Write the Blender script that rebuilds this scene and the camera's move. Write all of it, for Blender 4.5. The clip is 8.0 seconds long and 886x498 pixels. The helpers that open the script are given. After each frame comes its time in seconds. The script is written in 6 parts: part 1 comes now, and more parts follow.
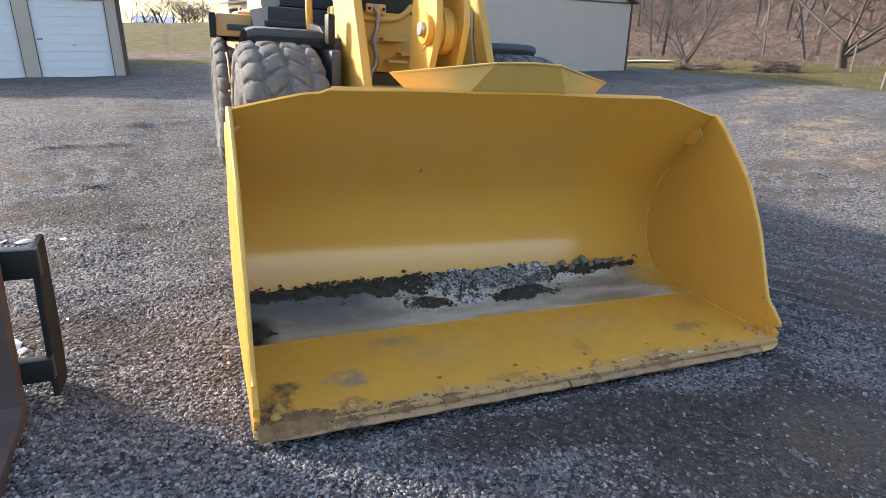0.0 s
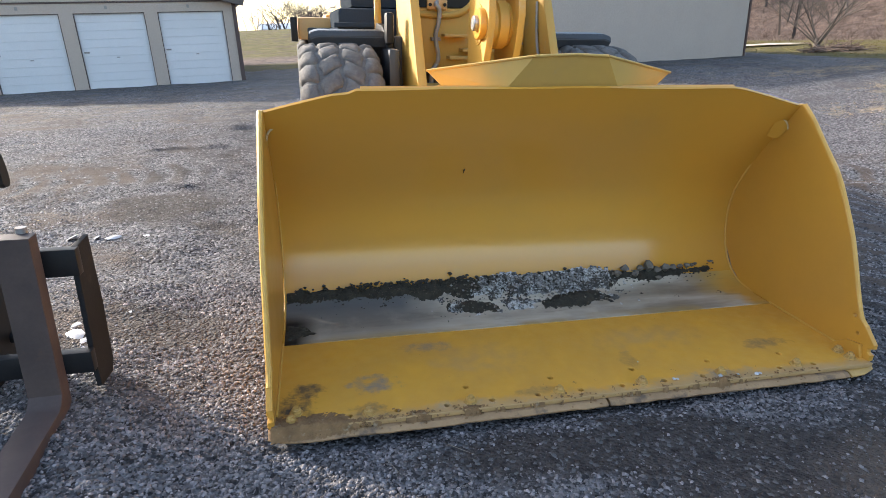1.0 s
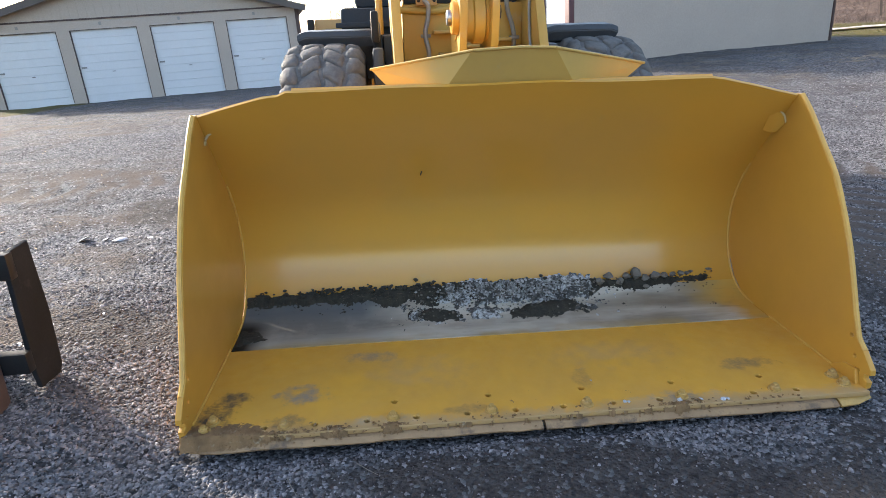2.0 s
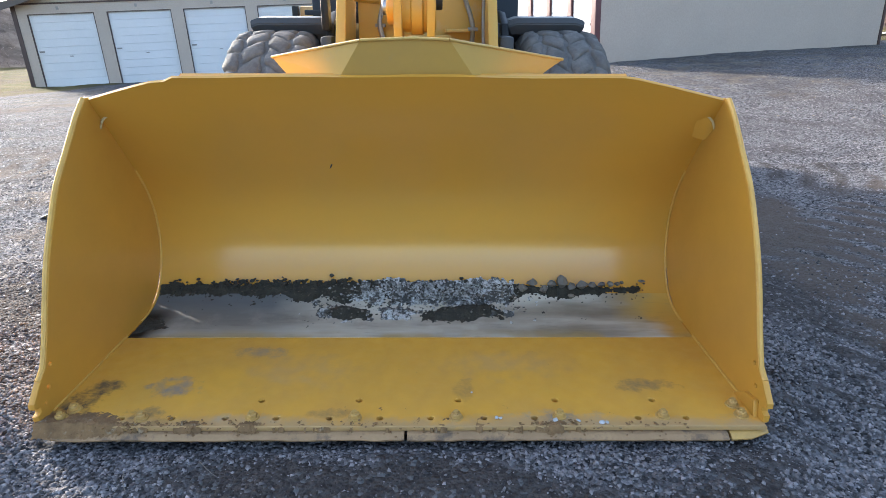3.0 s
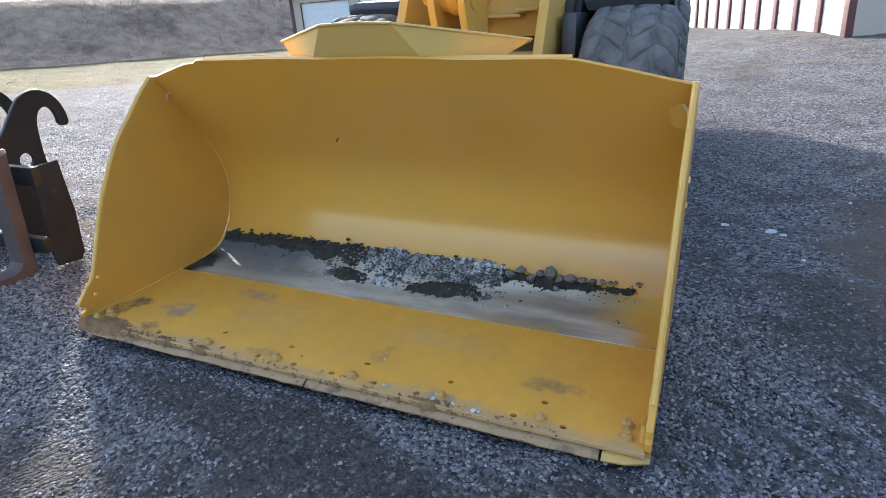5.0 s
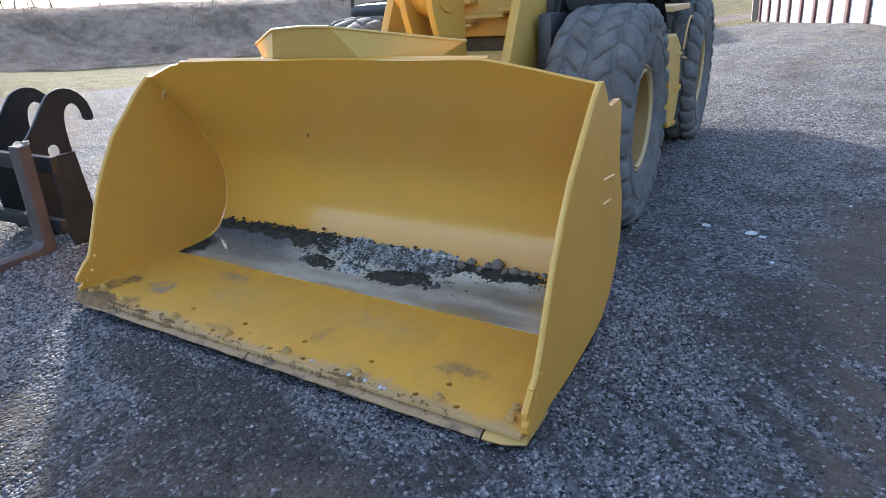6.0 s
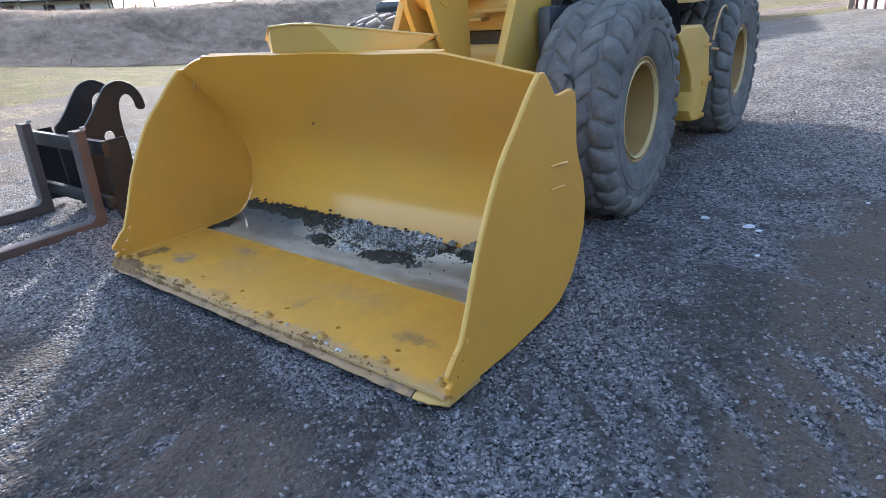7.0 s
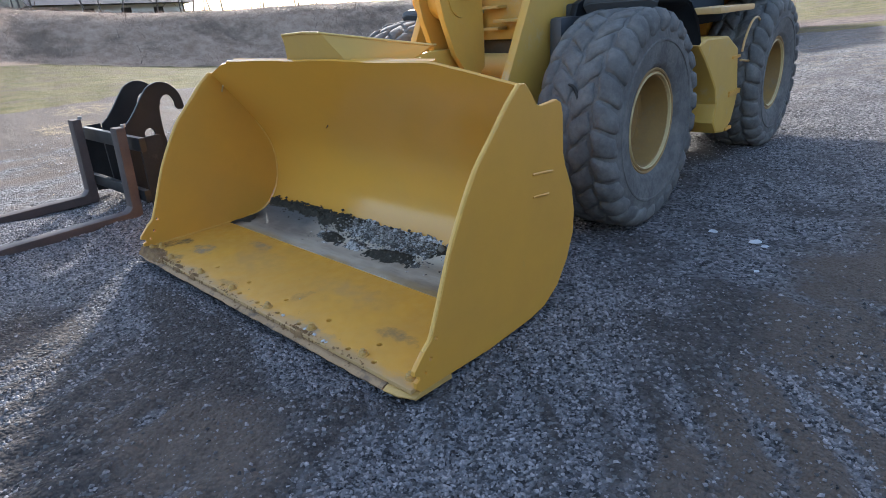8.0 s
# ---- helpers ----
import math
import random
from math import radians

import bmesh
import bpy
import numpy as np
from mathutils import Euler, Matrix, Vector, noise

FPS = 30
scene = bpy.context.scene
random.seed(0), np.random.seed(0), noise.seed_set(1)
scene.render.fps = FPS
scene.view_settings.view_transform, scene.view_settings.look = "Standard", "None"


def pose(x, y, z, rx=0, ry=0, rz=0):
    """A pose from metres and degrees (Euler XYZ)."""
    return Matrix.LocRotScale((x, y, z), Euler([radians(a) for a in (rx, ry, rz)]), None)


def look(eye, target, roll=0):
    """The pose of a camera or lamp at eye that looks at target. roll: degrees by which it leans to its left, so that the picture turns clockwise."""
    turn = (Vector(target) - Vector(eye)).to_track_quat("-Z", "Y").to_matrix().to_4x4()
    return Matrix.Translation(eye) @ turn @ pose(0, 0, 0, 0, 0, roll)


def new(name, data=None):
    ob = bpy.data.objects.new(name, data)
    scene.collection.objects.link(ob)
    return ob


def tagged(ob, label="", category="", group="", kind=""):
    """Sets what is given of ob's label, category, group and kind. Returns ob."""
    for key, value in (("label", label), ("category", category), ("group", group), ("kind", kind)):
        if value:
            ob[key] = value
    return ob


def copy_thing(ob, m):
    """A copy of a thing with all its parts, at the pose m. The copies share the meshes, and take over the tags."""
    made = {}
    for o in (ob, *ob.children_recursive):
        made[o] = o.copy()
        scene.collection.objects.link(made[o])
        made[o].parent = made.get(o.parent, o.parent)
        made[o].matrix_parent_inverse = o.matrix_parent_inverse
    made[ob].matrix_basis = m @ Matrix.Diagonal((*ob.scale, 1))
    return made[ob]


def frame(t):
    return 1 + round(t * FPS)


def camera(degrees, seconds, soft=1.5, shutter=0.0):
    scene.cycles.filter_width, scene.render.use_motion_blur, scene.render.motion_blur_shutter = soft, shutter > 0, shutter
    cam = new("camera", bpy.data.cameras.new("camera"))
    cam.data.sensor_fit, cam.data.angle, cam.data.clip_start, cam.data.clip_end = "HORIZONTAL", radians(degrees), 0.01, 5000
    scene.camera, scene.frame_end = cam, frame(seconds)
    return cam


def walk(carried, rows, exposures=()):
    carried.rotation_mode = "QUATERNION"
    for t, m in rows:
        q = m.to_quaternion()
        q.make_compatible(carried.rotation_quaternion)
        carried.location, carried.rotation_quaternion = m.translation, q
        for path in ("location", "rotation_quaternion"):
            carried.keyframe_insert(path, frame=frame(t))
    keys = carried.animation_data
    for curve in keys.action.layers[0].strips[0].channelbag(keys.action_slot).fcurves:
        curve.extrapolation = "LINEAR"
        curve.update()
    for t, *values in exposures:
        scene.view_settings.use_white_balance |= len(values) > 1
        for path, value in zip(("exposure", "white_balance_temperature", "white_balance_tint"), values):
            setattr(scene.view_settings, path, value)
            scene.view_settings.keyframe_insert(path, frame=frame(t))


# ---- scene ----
cam = camera(73.5, 8.0, 0.85)

# the yard falls gently towards +x: bucket, loader and fork are laid out on that slope
SLOPE = (Matrix.Rotation(radians(-2.56), 4, "Y") @ Matrix.Rotation(radians(-0.6), 4, "X")).inverted()
PATH = [
    (0, (-1.599, -2.011, 1.529), (-0.822, -0.291, 0.867), 3.6),
    (0.5, (-1.42, -2.002, 1.533), (-0.741, -0.245, 0.863), 3.3),
    (1, (-1.22, -2.009, 1.54), (-0.785, -0.182, 0.851), 0.8),
    (1.5, (-0.885, -2.026, 1.549), (-0.661, -0.162, 0.86), -1.4),
    (2, (-0.567, -1.971, 1.527), (-0.387, -0.104, 0.833), -1.6),
    (2.2, (-0.426, -1.928, 1.518), (-0.259, -0.06, 0.823), -0.6),
    (3.3, (0.288, -1.899, 1.517), (0.220, -0.040, 0.783), -0.9),
    (3.5, (0.41, -1.904, 1.524), (0.223, -0.057, 0.781), -2.0),
    (4, (0.759, -1.871, 1.478), (0.366, -0.049, 0.753), -1.4),
    (4.2, (0.887, -1.843, 1.491), (0.407, -0.044, 0.763), -0.7),
    (5.3, (1.615, -1.749, 1.519), (0.844, -0.071, 0.751), -3.6),
    (5.5, (1.732, -1.737, 1.497), (0.931, -0.072, 0.734), -4.0),
    (6, (2.069, -1.643, 1.514), (1.143, -0.043, 0.75), -3.4),
    (6.5, (2.408, -1.591, 1.492), (1.363, -0.067, 0.728), -3.6),
    (7, (2.655, -1.541, 1.498), (1.514, -0.088, 0.731), -4.5),
    (7.5, (2.834, -1.423, 1.48), (1.62, -0.029, 0.716), -4.4),
    (8, (2.97, -1.425, 1.505), (1.695, -0.074, 0.764), -4.0),
]
EXPOSURES = [(0.0, 2.0, 6750, 10), (1.5, 2.03, 6680, 10), (3.5, 2.33, 6350, 10), (4.0, 2.36, 6320, 10), (5.5, 2.22, 6080, 10), (6.5, 2.28, 6030, 10), (7.5, 2.36, 6080, 10), (8.0, 2.01, 6150, 10)]
walk(cam, [(t, SLOPE @ look(eye, target, roll)) for t, eye, target, roll in PATH], EXPOSURES)

# ---- world and sun ----
SUN_EL, SUN_AZ = 23.0, -45.0
world = bpy.data.worlds.new("sky")
world.use_nodes = True
scene.world = world
wt = world.node_tree
sky = wt.nodes.new("ShaderNodeTexSky")
sky.sky_type = "NISHITA"
sky.sun_disc = False
sky.sun_elevation, sky.sun_rotation = radians(SUN_EL), radians(SUN_AZ % 360)
sky.dust_density, sky.air_density, sky.ozone_density = 1.8, 1.0, 1.0
wt.nodes["Background"].inputs["Strength"].default_value = 0.15
wt.links.new(sky.outputs["Color"], wt.nodes["Background"].inputs["Color"])
sun = new("sun", bpy.data.lights.new("sun", "SUN"))
sun.data.energy, sun.data.angle, sun.data.color = 2.4, radians(2.6), (1.0, 0.96, 0.90)
ca, sa = math.cos(radians(SUN_EL)), math.sin(radians(SUN_EL))
SUN_WAY = Vector((math.sin(radians(SUN_AZ)) * ca, math.cos(radians(SUN_AZ)) * ca, sa))
sun.matrix_world = look(SUN_WAY * 50, (0, 0, 0))


# ---- materials ----
def nodes_of(name):
    m = bpy.data.materials.new(name)
    m.use_nodes = True
    return m, m.node_tree, m.node_tree.nodes["Principled BSDF"]


def noise_node(t, scale, detail=6.0, rough=0.6, vec=None, dims="3D"):
    n = t.nodes.new("ShaderNodeTexNoise")
    n.noise_dimensions = dims
    n.inputs["Scale"].default_value, n.inputs["Detail"].default_value, n.inputs["Roughness"].default_value = scale, detail, rough
    if vec is not None:
        t.links.new(vec, n.inputs["Vector"])
    return n.outputs["Fac"]


def ramp(t, fac, a, b, lo=0.0, hi=1.0):
    """Map fac from a..b to lo..hi, clamped."""
    n = t.nodes.new("ShaderNodeMapRange")
    n.inputs["From Min"].default_value, n.inputs["From Max"].default_value = a, b
    n.inputs["To Min"].default_value, n.inputs["To Max"].default_value = lo, hi
    t.links.new(fac, n.inputs["Value"])
    return n.outputs["Result"]


def blend(t, fac, a, b):
    """Mix two colours (tuples or sockets)."""
    n = t.nodes.new("ShaderNodeMix")
    n.data_type = "RGBA"
    for key, v in (("A", a), ("B", b)):
        sock = [i for i in n.inputs if i.name == key and i.type == "RGBA"][0]
        if isinstance(v, tuple):
            sock.default_value = (*v, 1)
        else:
            t.links.new(v, sock)
    if isinstance(fac, float):
        n.inputs["Factor"].default_value = fac
    else:
        t.links.new(fac, n.inputs["Factor"])
    return [o for o in n.outputs if o.type == "RGBA"][0]


def maths(t, op, a, b):
    n = t.nodes.new("ShaderNodeMath")
    n.operation = op
    for i, v in enumerate((a, b)):
        if isinstance(v, (int, float)):
            n.inputs[i].default_value = v
        else:
            t.links.new(v, n.inputs[i])
    return n.outputs[0]


def bump(t, bsdf, height, strength, dist):
    n = t.nodes.new("ShaderNodeBump")
    n.inputs["Strength"].default_value, n.inputs["Distance"].default_value = strength, dist
    t.links.new(height, n.inputs["Height"])
    t.links.new(n.outputs["Normal"], bsdf.inputs["Normal"])


def place(t):
    return t.nodes.new("ShaderNodeNewGeometry").outputs["Position"]


def local(t):
    return t.nodes.new("ShaderNodeTexCoord").outputs["Object"]


def attr(t, name):
    n = t.nodes.new("ShaderNodeAttribute")
    n.attribute_name = name
    return n.outputs["Fac"]


def surface(name, c1, c2, scale=6.0, rough=0.6, metal=0.0, grain=80.0, relief=0.15, depth=0.002, wear=None, wear_at=(0.62, 0.7), wear_scale=3.0, rough2=None, island=0.0, speck=0.35, spec=0.5):
    """A two-scale material: broad colour change, fine grain, optional worn patches, and relief."""
    m, t, b = nodes_of(name)
    p = place(t)
    broad, fine = noise_node(t, scale, 5, 0.6, p), noise_node(t, grain, 4, 0.6, p)
    col = blend(t, ramp(t, broad, 0.3, 0.7), c1, c2)
    col = blend(t, ramp(t, fine, 0.3, 0.75, 0.0, speck), col, tuple(0.55 * v for v in c1))
    if wear:
        worn = noise_node(t, wear_scale, 8, 0.7, p)
        col = blend(t, ramp(t, worn, *wear_at), col, wear)
    if island:
        r = t.nodes.new("ShaderNodeNewGeometry").outputs["Random Per Island"]
        hs = t.nodes.new("ShaderNodeHueSaturation")
        t.links.new(ramp(t, r, 0, 1, 1 - island, 1 + island), hs.inputs["Value"])
        t.links.new(col, hs.inputs["Color"])
        col = hs.outputs["Color"]
    t.links.new(col, b.inputs["Base Color"])
    t.links.new(ramp(t, broad, 0.3, 0.7, rough, rough2 if rough2 is not None else min(1, rough + 0.12)), b.inputs["Roughness"])
    b.inputs["Metallic"].default_value = metal
    b.inputs["Specular IOR Level"].default_value = spec
    bump(t, b, fine, relief, depth)
    return m


YELLOW = (0.605, 0.294, 0.041)
M_PAINT = surface("yellow_paint", (0.605, 0.289, 0.038), (0.535, 0.264, 0.043), 2.2, 0.32, 0, 30, 0.012, 0.0008, (0.40, 0.27, 0.09), (0.66, 0.85), 5.0, 0.42, speck=0.05)
M_SHELL = surface("bucket_paint", YELLOW, (0.54, 0.279, 0.047), 1.3, 0.15, 0, 30, 0.006, 0.0006, (0.42, 0.28, 0.09), (0.64, 0.9), 2.5, 0.21, speck=0.03, spec=0.6)
M_PAINT_OLD = surface("worn_yellow_paint", (0.61, 0.35, 0.12), (0.52, 0.31, 0.125), 3.0, 0.45, 0, 60, 0.05, 0.001, (0.29, 0.23, 0.13), (0.6, 0.78), 6.0, 0.55, speck=0.15)
M_BOOM = surface("dusty_boom_paint", (0.54, 0.309, 0.046), (0.475, 0.282, 0.060), 2.0, 0.5, 0, 30, 0.02, 0.0008, (0.42, 0.33, 0.19), (0.58, 0.8), 4.0, 0.6, speck=0.08)
# dusty rim paint, taken darker to paint the shade deep in the dish
M_RIM = surface("dusty_shaded_rim_paint", (0.32, 0.182, 0.050), (0.235, 0.14, 0.05), 5.0, 0.55, 0, 60, 0.05, 0.001, (0.18, 0.14, 0.09), (0.55, 0.75), 8.0, 0.65, speck=0.2)
M_RING = surface("pale_ring_paint", (0.58, 0.43, 0.20), (0.46, 0.34, 0.17), 8.0, 0.45, 0, 60, 0.04, 0.001, (0.25, 0.19, 0.11), (0.6, 0.78), 10.0, 0.55, speck=0.15)
M_PLATE = surface("scuffed_dark_steel", (0.017, 0.0178, 0.019), (0.027, 0.0275, 0.029), 5, 0.75, 0, 90, 0.15, 0.001, (0.045, 0.043, 0.041), (0.62, 0.8), 6.0, spec=0.08)
M_MUD = surface("dried_mud", (0.30, 0.170, 0.078), (0.15, 0.087, 0.043), 18, 0.95, 0, 120, 0.8, 0.005, (0.30, 0.225, 0.145), (0.58, 0.66), 24.0, spec=0.15)
M_BOLT = surface("dirty_bolt_paint", (0.54, 0.31, 0.075), (0.42, 0.25, 0.085), 9.0, 0.5, 0, 90, 0.1, 0.001, (0.20, 0.14, 0.085), (0.6, 0.75), 20.0)
# paler yellow: the washed-out look of strong sun is put into the paint
M_GUARD = surface("sunlit_pale_paint", (0.535, 0.330, 0.078), (0.48, 0.306, 0.09), 2.5, 0.5, 0, 30, 0.02, 0.0008, (0.42, 0.31, 0.15), (0.6, 0.8), 5.0, 0.6, speck=0.06)
M_WELD = surface("painted_weld", (0.66, 0.37, 0.075), (0.58, 0.31, 0.06), 14, 0.38, 0, 120, 0.3, 0.002, (0.42, 0.30, 0.12), (0.6, 0.75), 20.0, speck=0.1)
M_BLACK = surface("black_paint", (0.009, 0.0095, 0.011), (0.016, 0.0165, 0.018), 5, 0.42, 0, 90, 0.1, 0.001, (0.03, 0.029, 0.028), (0.66, 0.85), 4.0, spec=0.25)
M_FENDER = surface("black_plastic", (0.030, 0.032, 0.036), (0.048, 0.050, 0.055), 4, 0.45, 0, 120, 0.12, 0.001, (0.09, 0.09, 0.09), (0.6, 0.8), 5.0)
M_FORK = surface("rusty_brown_paint", (0.092, 0.066, 0.058), (0.060, 0.045, 0.041), 4, 0.55, 0, 90, 0.2, 0.001, (0.11, 0.062, 0.043), (0.6, 0.82), 6.0, spec=0.2)
M_STEEL = surface("bare_steel", (0.30, 0.29, 0.28), (0.20, 0.185, 0.17), 5, 0.5, 0.35, 90, 0.15, 0.001, (0.20, 0.12, 0.06), (0.58, 0.7), 7.0)
M_EDGE = surface("scraped_edge", (0.40, 0.246, 0.125), (0.29, 0.178, 0.095), 6, 0.75, 0.0, 70, 0.2, 0.001, (0.13, 0.09, 0.062), (0.54, 0.66), 9.0, spec=0.2)
M_CHROME = surface("pin_steel", (0.45, 0.45, 0.46), (0.3, 0.3, 0.31), 20, 0.3, 0.9, 200, 0.1, 0.0005)
M_PIPE = surface("grey_pipe", (0.36, 0.35, 0.33), (0.27, 0.26, 0.24), 12, 0.4, 0.4, 200, 0.05, 0.0005)
# brown that stands for the shade in the frame's lower opening
M_RECESS = surface("brown_shade_fill", (0.15, 0.105, 0.06), (0.09, 0.066, 0.04), 6, 0.75, 0, 60, 0.2, 0.002)
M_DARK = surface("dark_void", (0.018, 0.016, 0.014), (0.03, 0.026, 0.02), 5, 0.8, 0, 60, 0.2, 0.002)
M_CAB = surface("cab_grey", (0.040, 0.047, 0.056), (0.052, 0.060, 0.070), 3, 0.8, 0, 90, 0.05, 0.001, spec=0.0)
M_RUBBER = surface("tyre_rubber", (0.096, 0.089, 0.083), (0.126, 0.117, 0.109), 5, 0.8, 0, 38, 0.8, 0.008, (0.19, 0.175, 0.16), (0.42, 0.75), 7.0, spec=0.2)
M_SNOW = surface("dirty_snow", (0.58, 0.58, 0.59), (0.40, 0.39, 0.38), 30, 0.7, 0, 200, 0.3, 0.004)
M_STONE = surface("gravel_stone", (0.232, 0.207, 0.202), (0.062, 0.055, 0.054), 40, 0.62, 0, 300, 0.3, 0.001, island=0.9, spec=0.36)
M_CLOD = surface("stone_clod", (0.16, 0.14, 0.115), (0.09, 0.078, 0.062), 20, 0.9, 0, 150, 0.6, 0.004, island=0.4)
M_SALT = surface("grey_ash_mud", (0.36, 0.345, 0.325), (0.15, 0.14, 0.13), 14, 0.85, 0, 120, 0.6, 0.004, island=0.5)
M_SOIL = surface("dark_soil", (0.022, 0.020, 0.014), (0.060, 0.050, 0.034), 30, 0.95, 0, 140, 0.9, 0.008)
M_WALL = surface("tan_siding", (0.46, 0.372, 0.305), (0.43, 0.348, 0.285), 0.8, 0.55, 0, 30, 0.03, 0.001)
M_TRIM = surface("brown_trim", (0.075, 0.042, 0.036), (0.06, 0.035, 0.03), 2, 0.5, 0, 40, 0.05, 0.001)
M_MAROON = surface("maroon_trim", (0.115, 0.035, 0.035), (0.09, 0.03, 0.03), 2, 0.5, 0, 40, 0.05, 0.001)
M_DOOR = surface("white_door", (0.66, 0.652, 0.65), (0.61, 0.603, 0.60), 1.5, 0.45, 0, 40, 0.03, 0.001)
M_ROOF = surface("brown_roof", (0.10, 0.075, 0.065), (0.085, 0.065, 0.055), 1.5, 0.5, 0, 30, 0.05, 0.001)
M_BRAMBLE = surface("brown_litter", (0.17, 0.115, 0.088), (0.10, 0.07, 0.056), 0.4, 0.95, 0, 30, 0.1, 0.002, island=0.5)
M_BARK = surface("bark", (0.085, 0.069, 0.058), (0.055, 0.045, 0.038), 4, 0.9, 0, 40, 0.6, 0.01)
M_BARK_FAR = surface("far_bark", (0.12, 0.098, 0.088), (0.07, 0.057, 0.052), 0.5, 0.95, 0, 10, 0.1, 0.01, island=0.45)
M_STRAW = surface("straw", (0.52, 0.365, 0.19), (0.40, 0.28, 0.15), 6, 0.9, 0, 60, 0.1, 0.001, island=0.4)
M_GRASS = surface("winter_grass", (0.13, 0.112, 0.034), (0.19, 0.145, 0.060), 0.35, 0.9, 0, 30, 0.1, 0.002, island=0.25, spec=0.1)
M_WEEDS = surface("dead_weeds", (0.46, 0.335, 0.255), (0.25, 0.171, 0.130), 0.55, 0.95, 0, 30, 0.1, 0.002, island=0.55, spec=0.1)
M_LEAVES = surface("dead_leaves", (0.22, 0.085, 0.05), (0.16, 0.06, 0.04), 1.0, 0.9, 0, 30, 0.1, 0.002, island=0.4)
M_HOUSE = surface("far_white_siding", (0.75, 0.75, 0.75), (0.7, 0.7, 0.7), 1, 0.6)
M_WOOD = surface("grey_wood", (0.25, 0.21, 0.17), (0.18, 0.15, 0.12), 3, 0.85, 0, 40, 0.3, 0.003)
M_PALE = surface("pale_gravel", (0.50, 0.44, 0.36), (0.36, 0.31, 0.25), 2, 0.9)
M_LETTER = surface("faded_letter", (0.30, 0.27, 0.25), (0.26, 0.24, 0.22), 5, 0.6)


def ground_material():
    m, t, b = nodes_of("yard_ground")
    p = place(t)
    broad, mid, fine = noise_node(t, 0.35, 5, 0.6, p), noise_node(t, 1.6, 6, 0.65, p), noise_node(t, 28, 6, 0.7, p)
    cells = t.nodes.new("ShaderNodeTexVoronoi")
    cells.inputs["Scale"].default_value = 55
    t.links.new(p, cells.inputs["Vector"])
    hue = t.nodes.new("ShaderNodeSeparateColor")
    t.links.new(cells.outputs["Color"], hue.inputs["Color"])
    stone = blend(t, hue.outputs["Red"], (0.018, 0.0170, 0.0172), (0.236, 0.222, 0.226))
    dirt = blend(t, ramp(t, fine, 0.35, 0.65), (0.039, 0.033, 0.031), (0.102, 0.087, 0.079))
    dirt = blend(t, ramp(t, hue.outputs["Green"], 0.88, 0.92, 0.0, 0.7), dirt, (0.17, 0.165, 0.16))
    tan = blend(t, ramp(t, fine, 0.3, 0.7), (0.092, 0.070, 0.057), (0.155, 0.121, 0.096))
    dirt = blend(t, ramp(t, maths(t, "ADD", broad, maths(t, "MULTIPLY", attr(t, "dirt"), 0.42)), 0.62, 0.78, 0.0, 0.9), dirt, tan)
    chips = ramp(t, maths(t, "ADD", attr(t, "chips"), maths(t, "MULTIPLY", maths(t, "SUBTRACT", mid, 0.5), 1.0)), 0.25, 0.60)
    lumps = noise_node(t, 16, 3, 0.5, p)
    stone = blend(t, ramp(t, lumps, 0.52, 0.66, 0.0, 0.6), stone, (0.030, 0.028, 0.028))
    stone = blend(t, ramp(t, noise_node(t, 24, 3, 0.5, p), 0.55, 0.66, 0.0, 0.5), stone, (0.33, 0.32, 0.325))
    gravel = blend(t, chips, dirt, stone)
    gravel = blend(t, ramp(t, fine, 0.57, 0.72, 0, 0.6), gravel, (0.028, 0.028, 0.030))
    straw = ramp(t, noise_node(t, 3.0, 9, 0.75, p), 0.47, 0.62, 0.0, 0.6)
    gravel = blend(t, maths(t, "MULTIPLY", straw, attr(t, "straw")), gravel, (0.40, 0.295, 0.165))
    grass = blend(t, ramp(t, mid, 0.35, 0.65), (0.086, 0.079, 0.021), (0.158, 0.124, 0.048))
    grass = blend(t, ramp(t, noise_node(t, 0.7, 6, 0.7, p), 0.46, 0.62, 0.0, 0.8), grass, (0.105, 0.077, 0.048))
    weeds = blend(t, ramp(t, mid, 0.3, 0.7), (0.23, 0.152, 0.104), (0.44, 0.318, 0.232))
    weeds = blend(t, ramp(t, noise_node(t, 0.45, 5, 0.65, p), 0.48, 0.62, 0.0, 0.7), weeds, (0.10, 0.073, 0.052))
    woods = blend(t, ramp(t, noise_node(t, 1.2, 9, 0.8, p), 0.4, 0.6), (0.075, 0.053, 0.044), (0.19, 0.135, 0.108))
    edge = ramp(t, maths(t, "ADD", attr(t, "grass"), maths(t, "MULTIPLY", maths(t, "SUBTRACT", noise_node(t, 2.2, 6, 0.7, p), 0.5), 0.9)), 0.4, 0.6)
    col = blend(t, edge, gravel, grass)
    edge2 = ramp(t, maths(t, "ADD", attr(t, "bank"), maths(t, "MULTIPLY", maths(t, "SUBTRACT", broad, 0.5), 0.8)), 0.4, 0.6)
    col = blend(t, edge2, col, weeds)
    col = blend(t, attr(t, "woods"), col, woods)
    t.links.new(col, b.inputs["Base Color"])
    b.inputs["Roughness"].default_value = 0.92
    b.inputs["Specular IOR Level"].default_value = 0.17
    h = maths(t, "ADD", maths(t, "ADD", maths(t, "MULTIPLY", cells.outputs["Distance"], -0.9), maths(t, "MULTIPLY", lumps, -0.8)), maths(t, "MULTIPLY", fine, 0.8))
    bump(t, b, h, 1.0, 0.03)
    return m


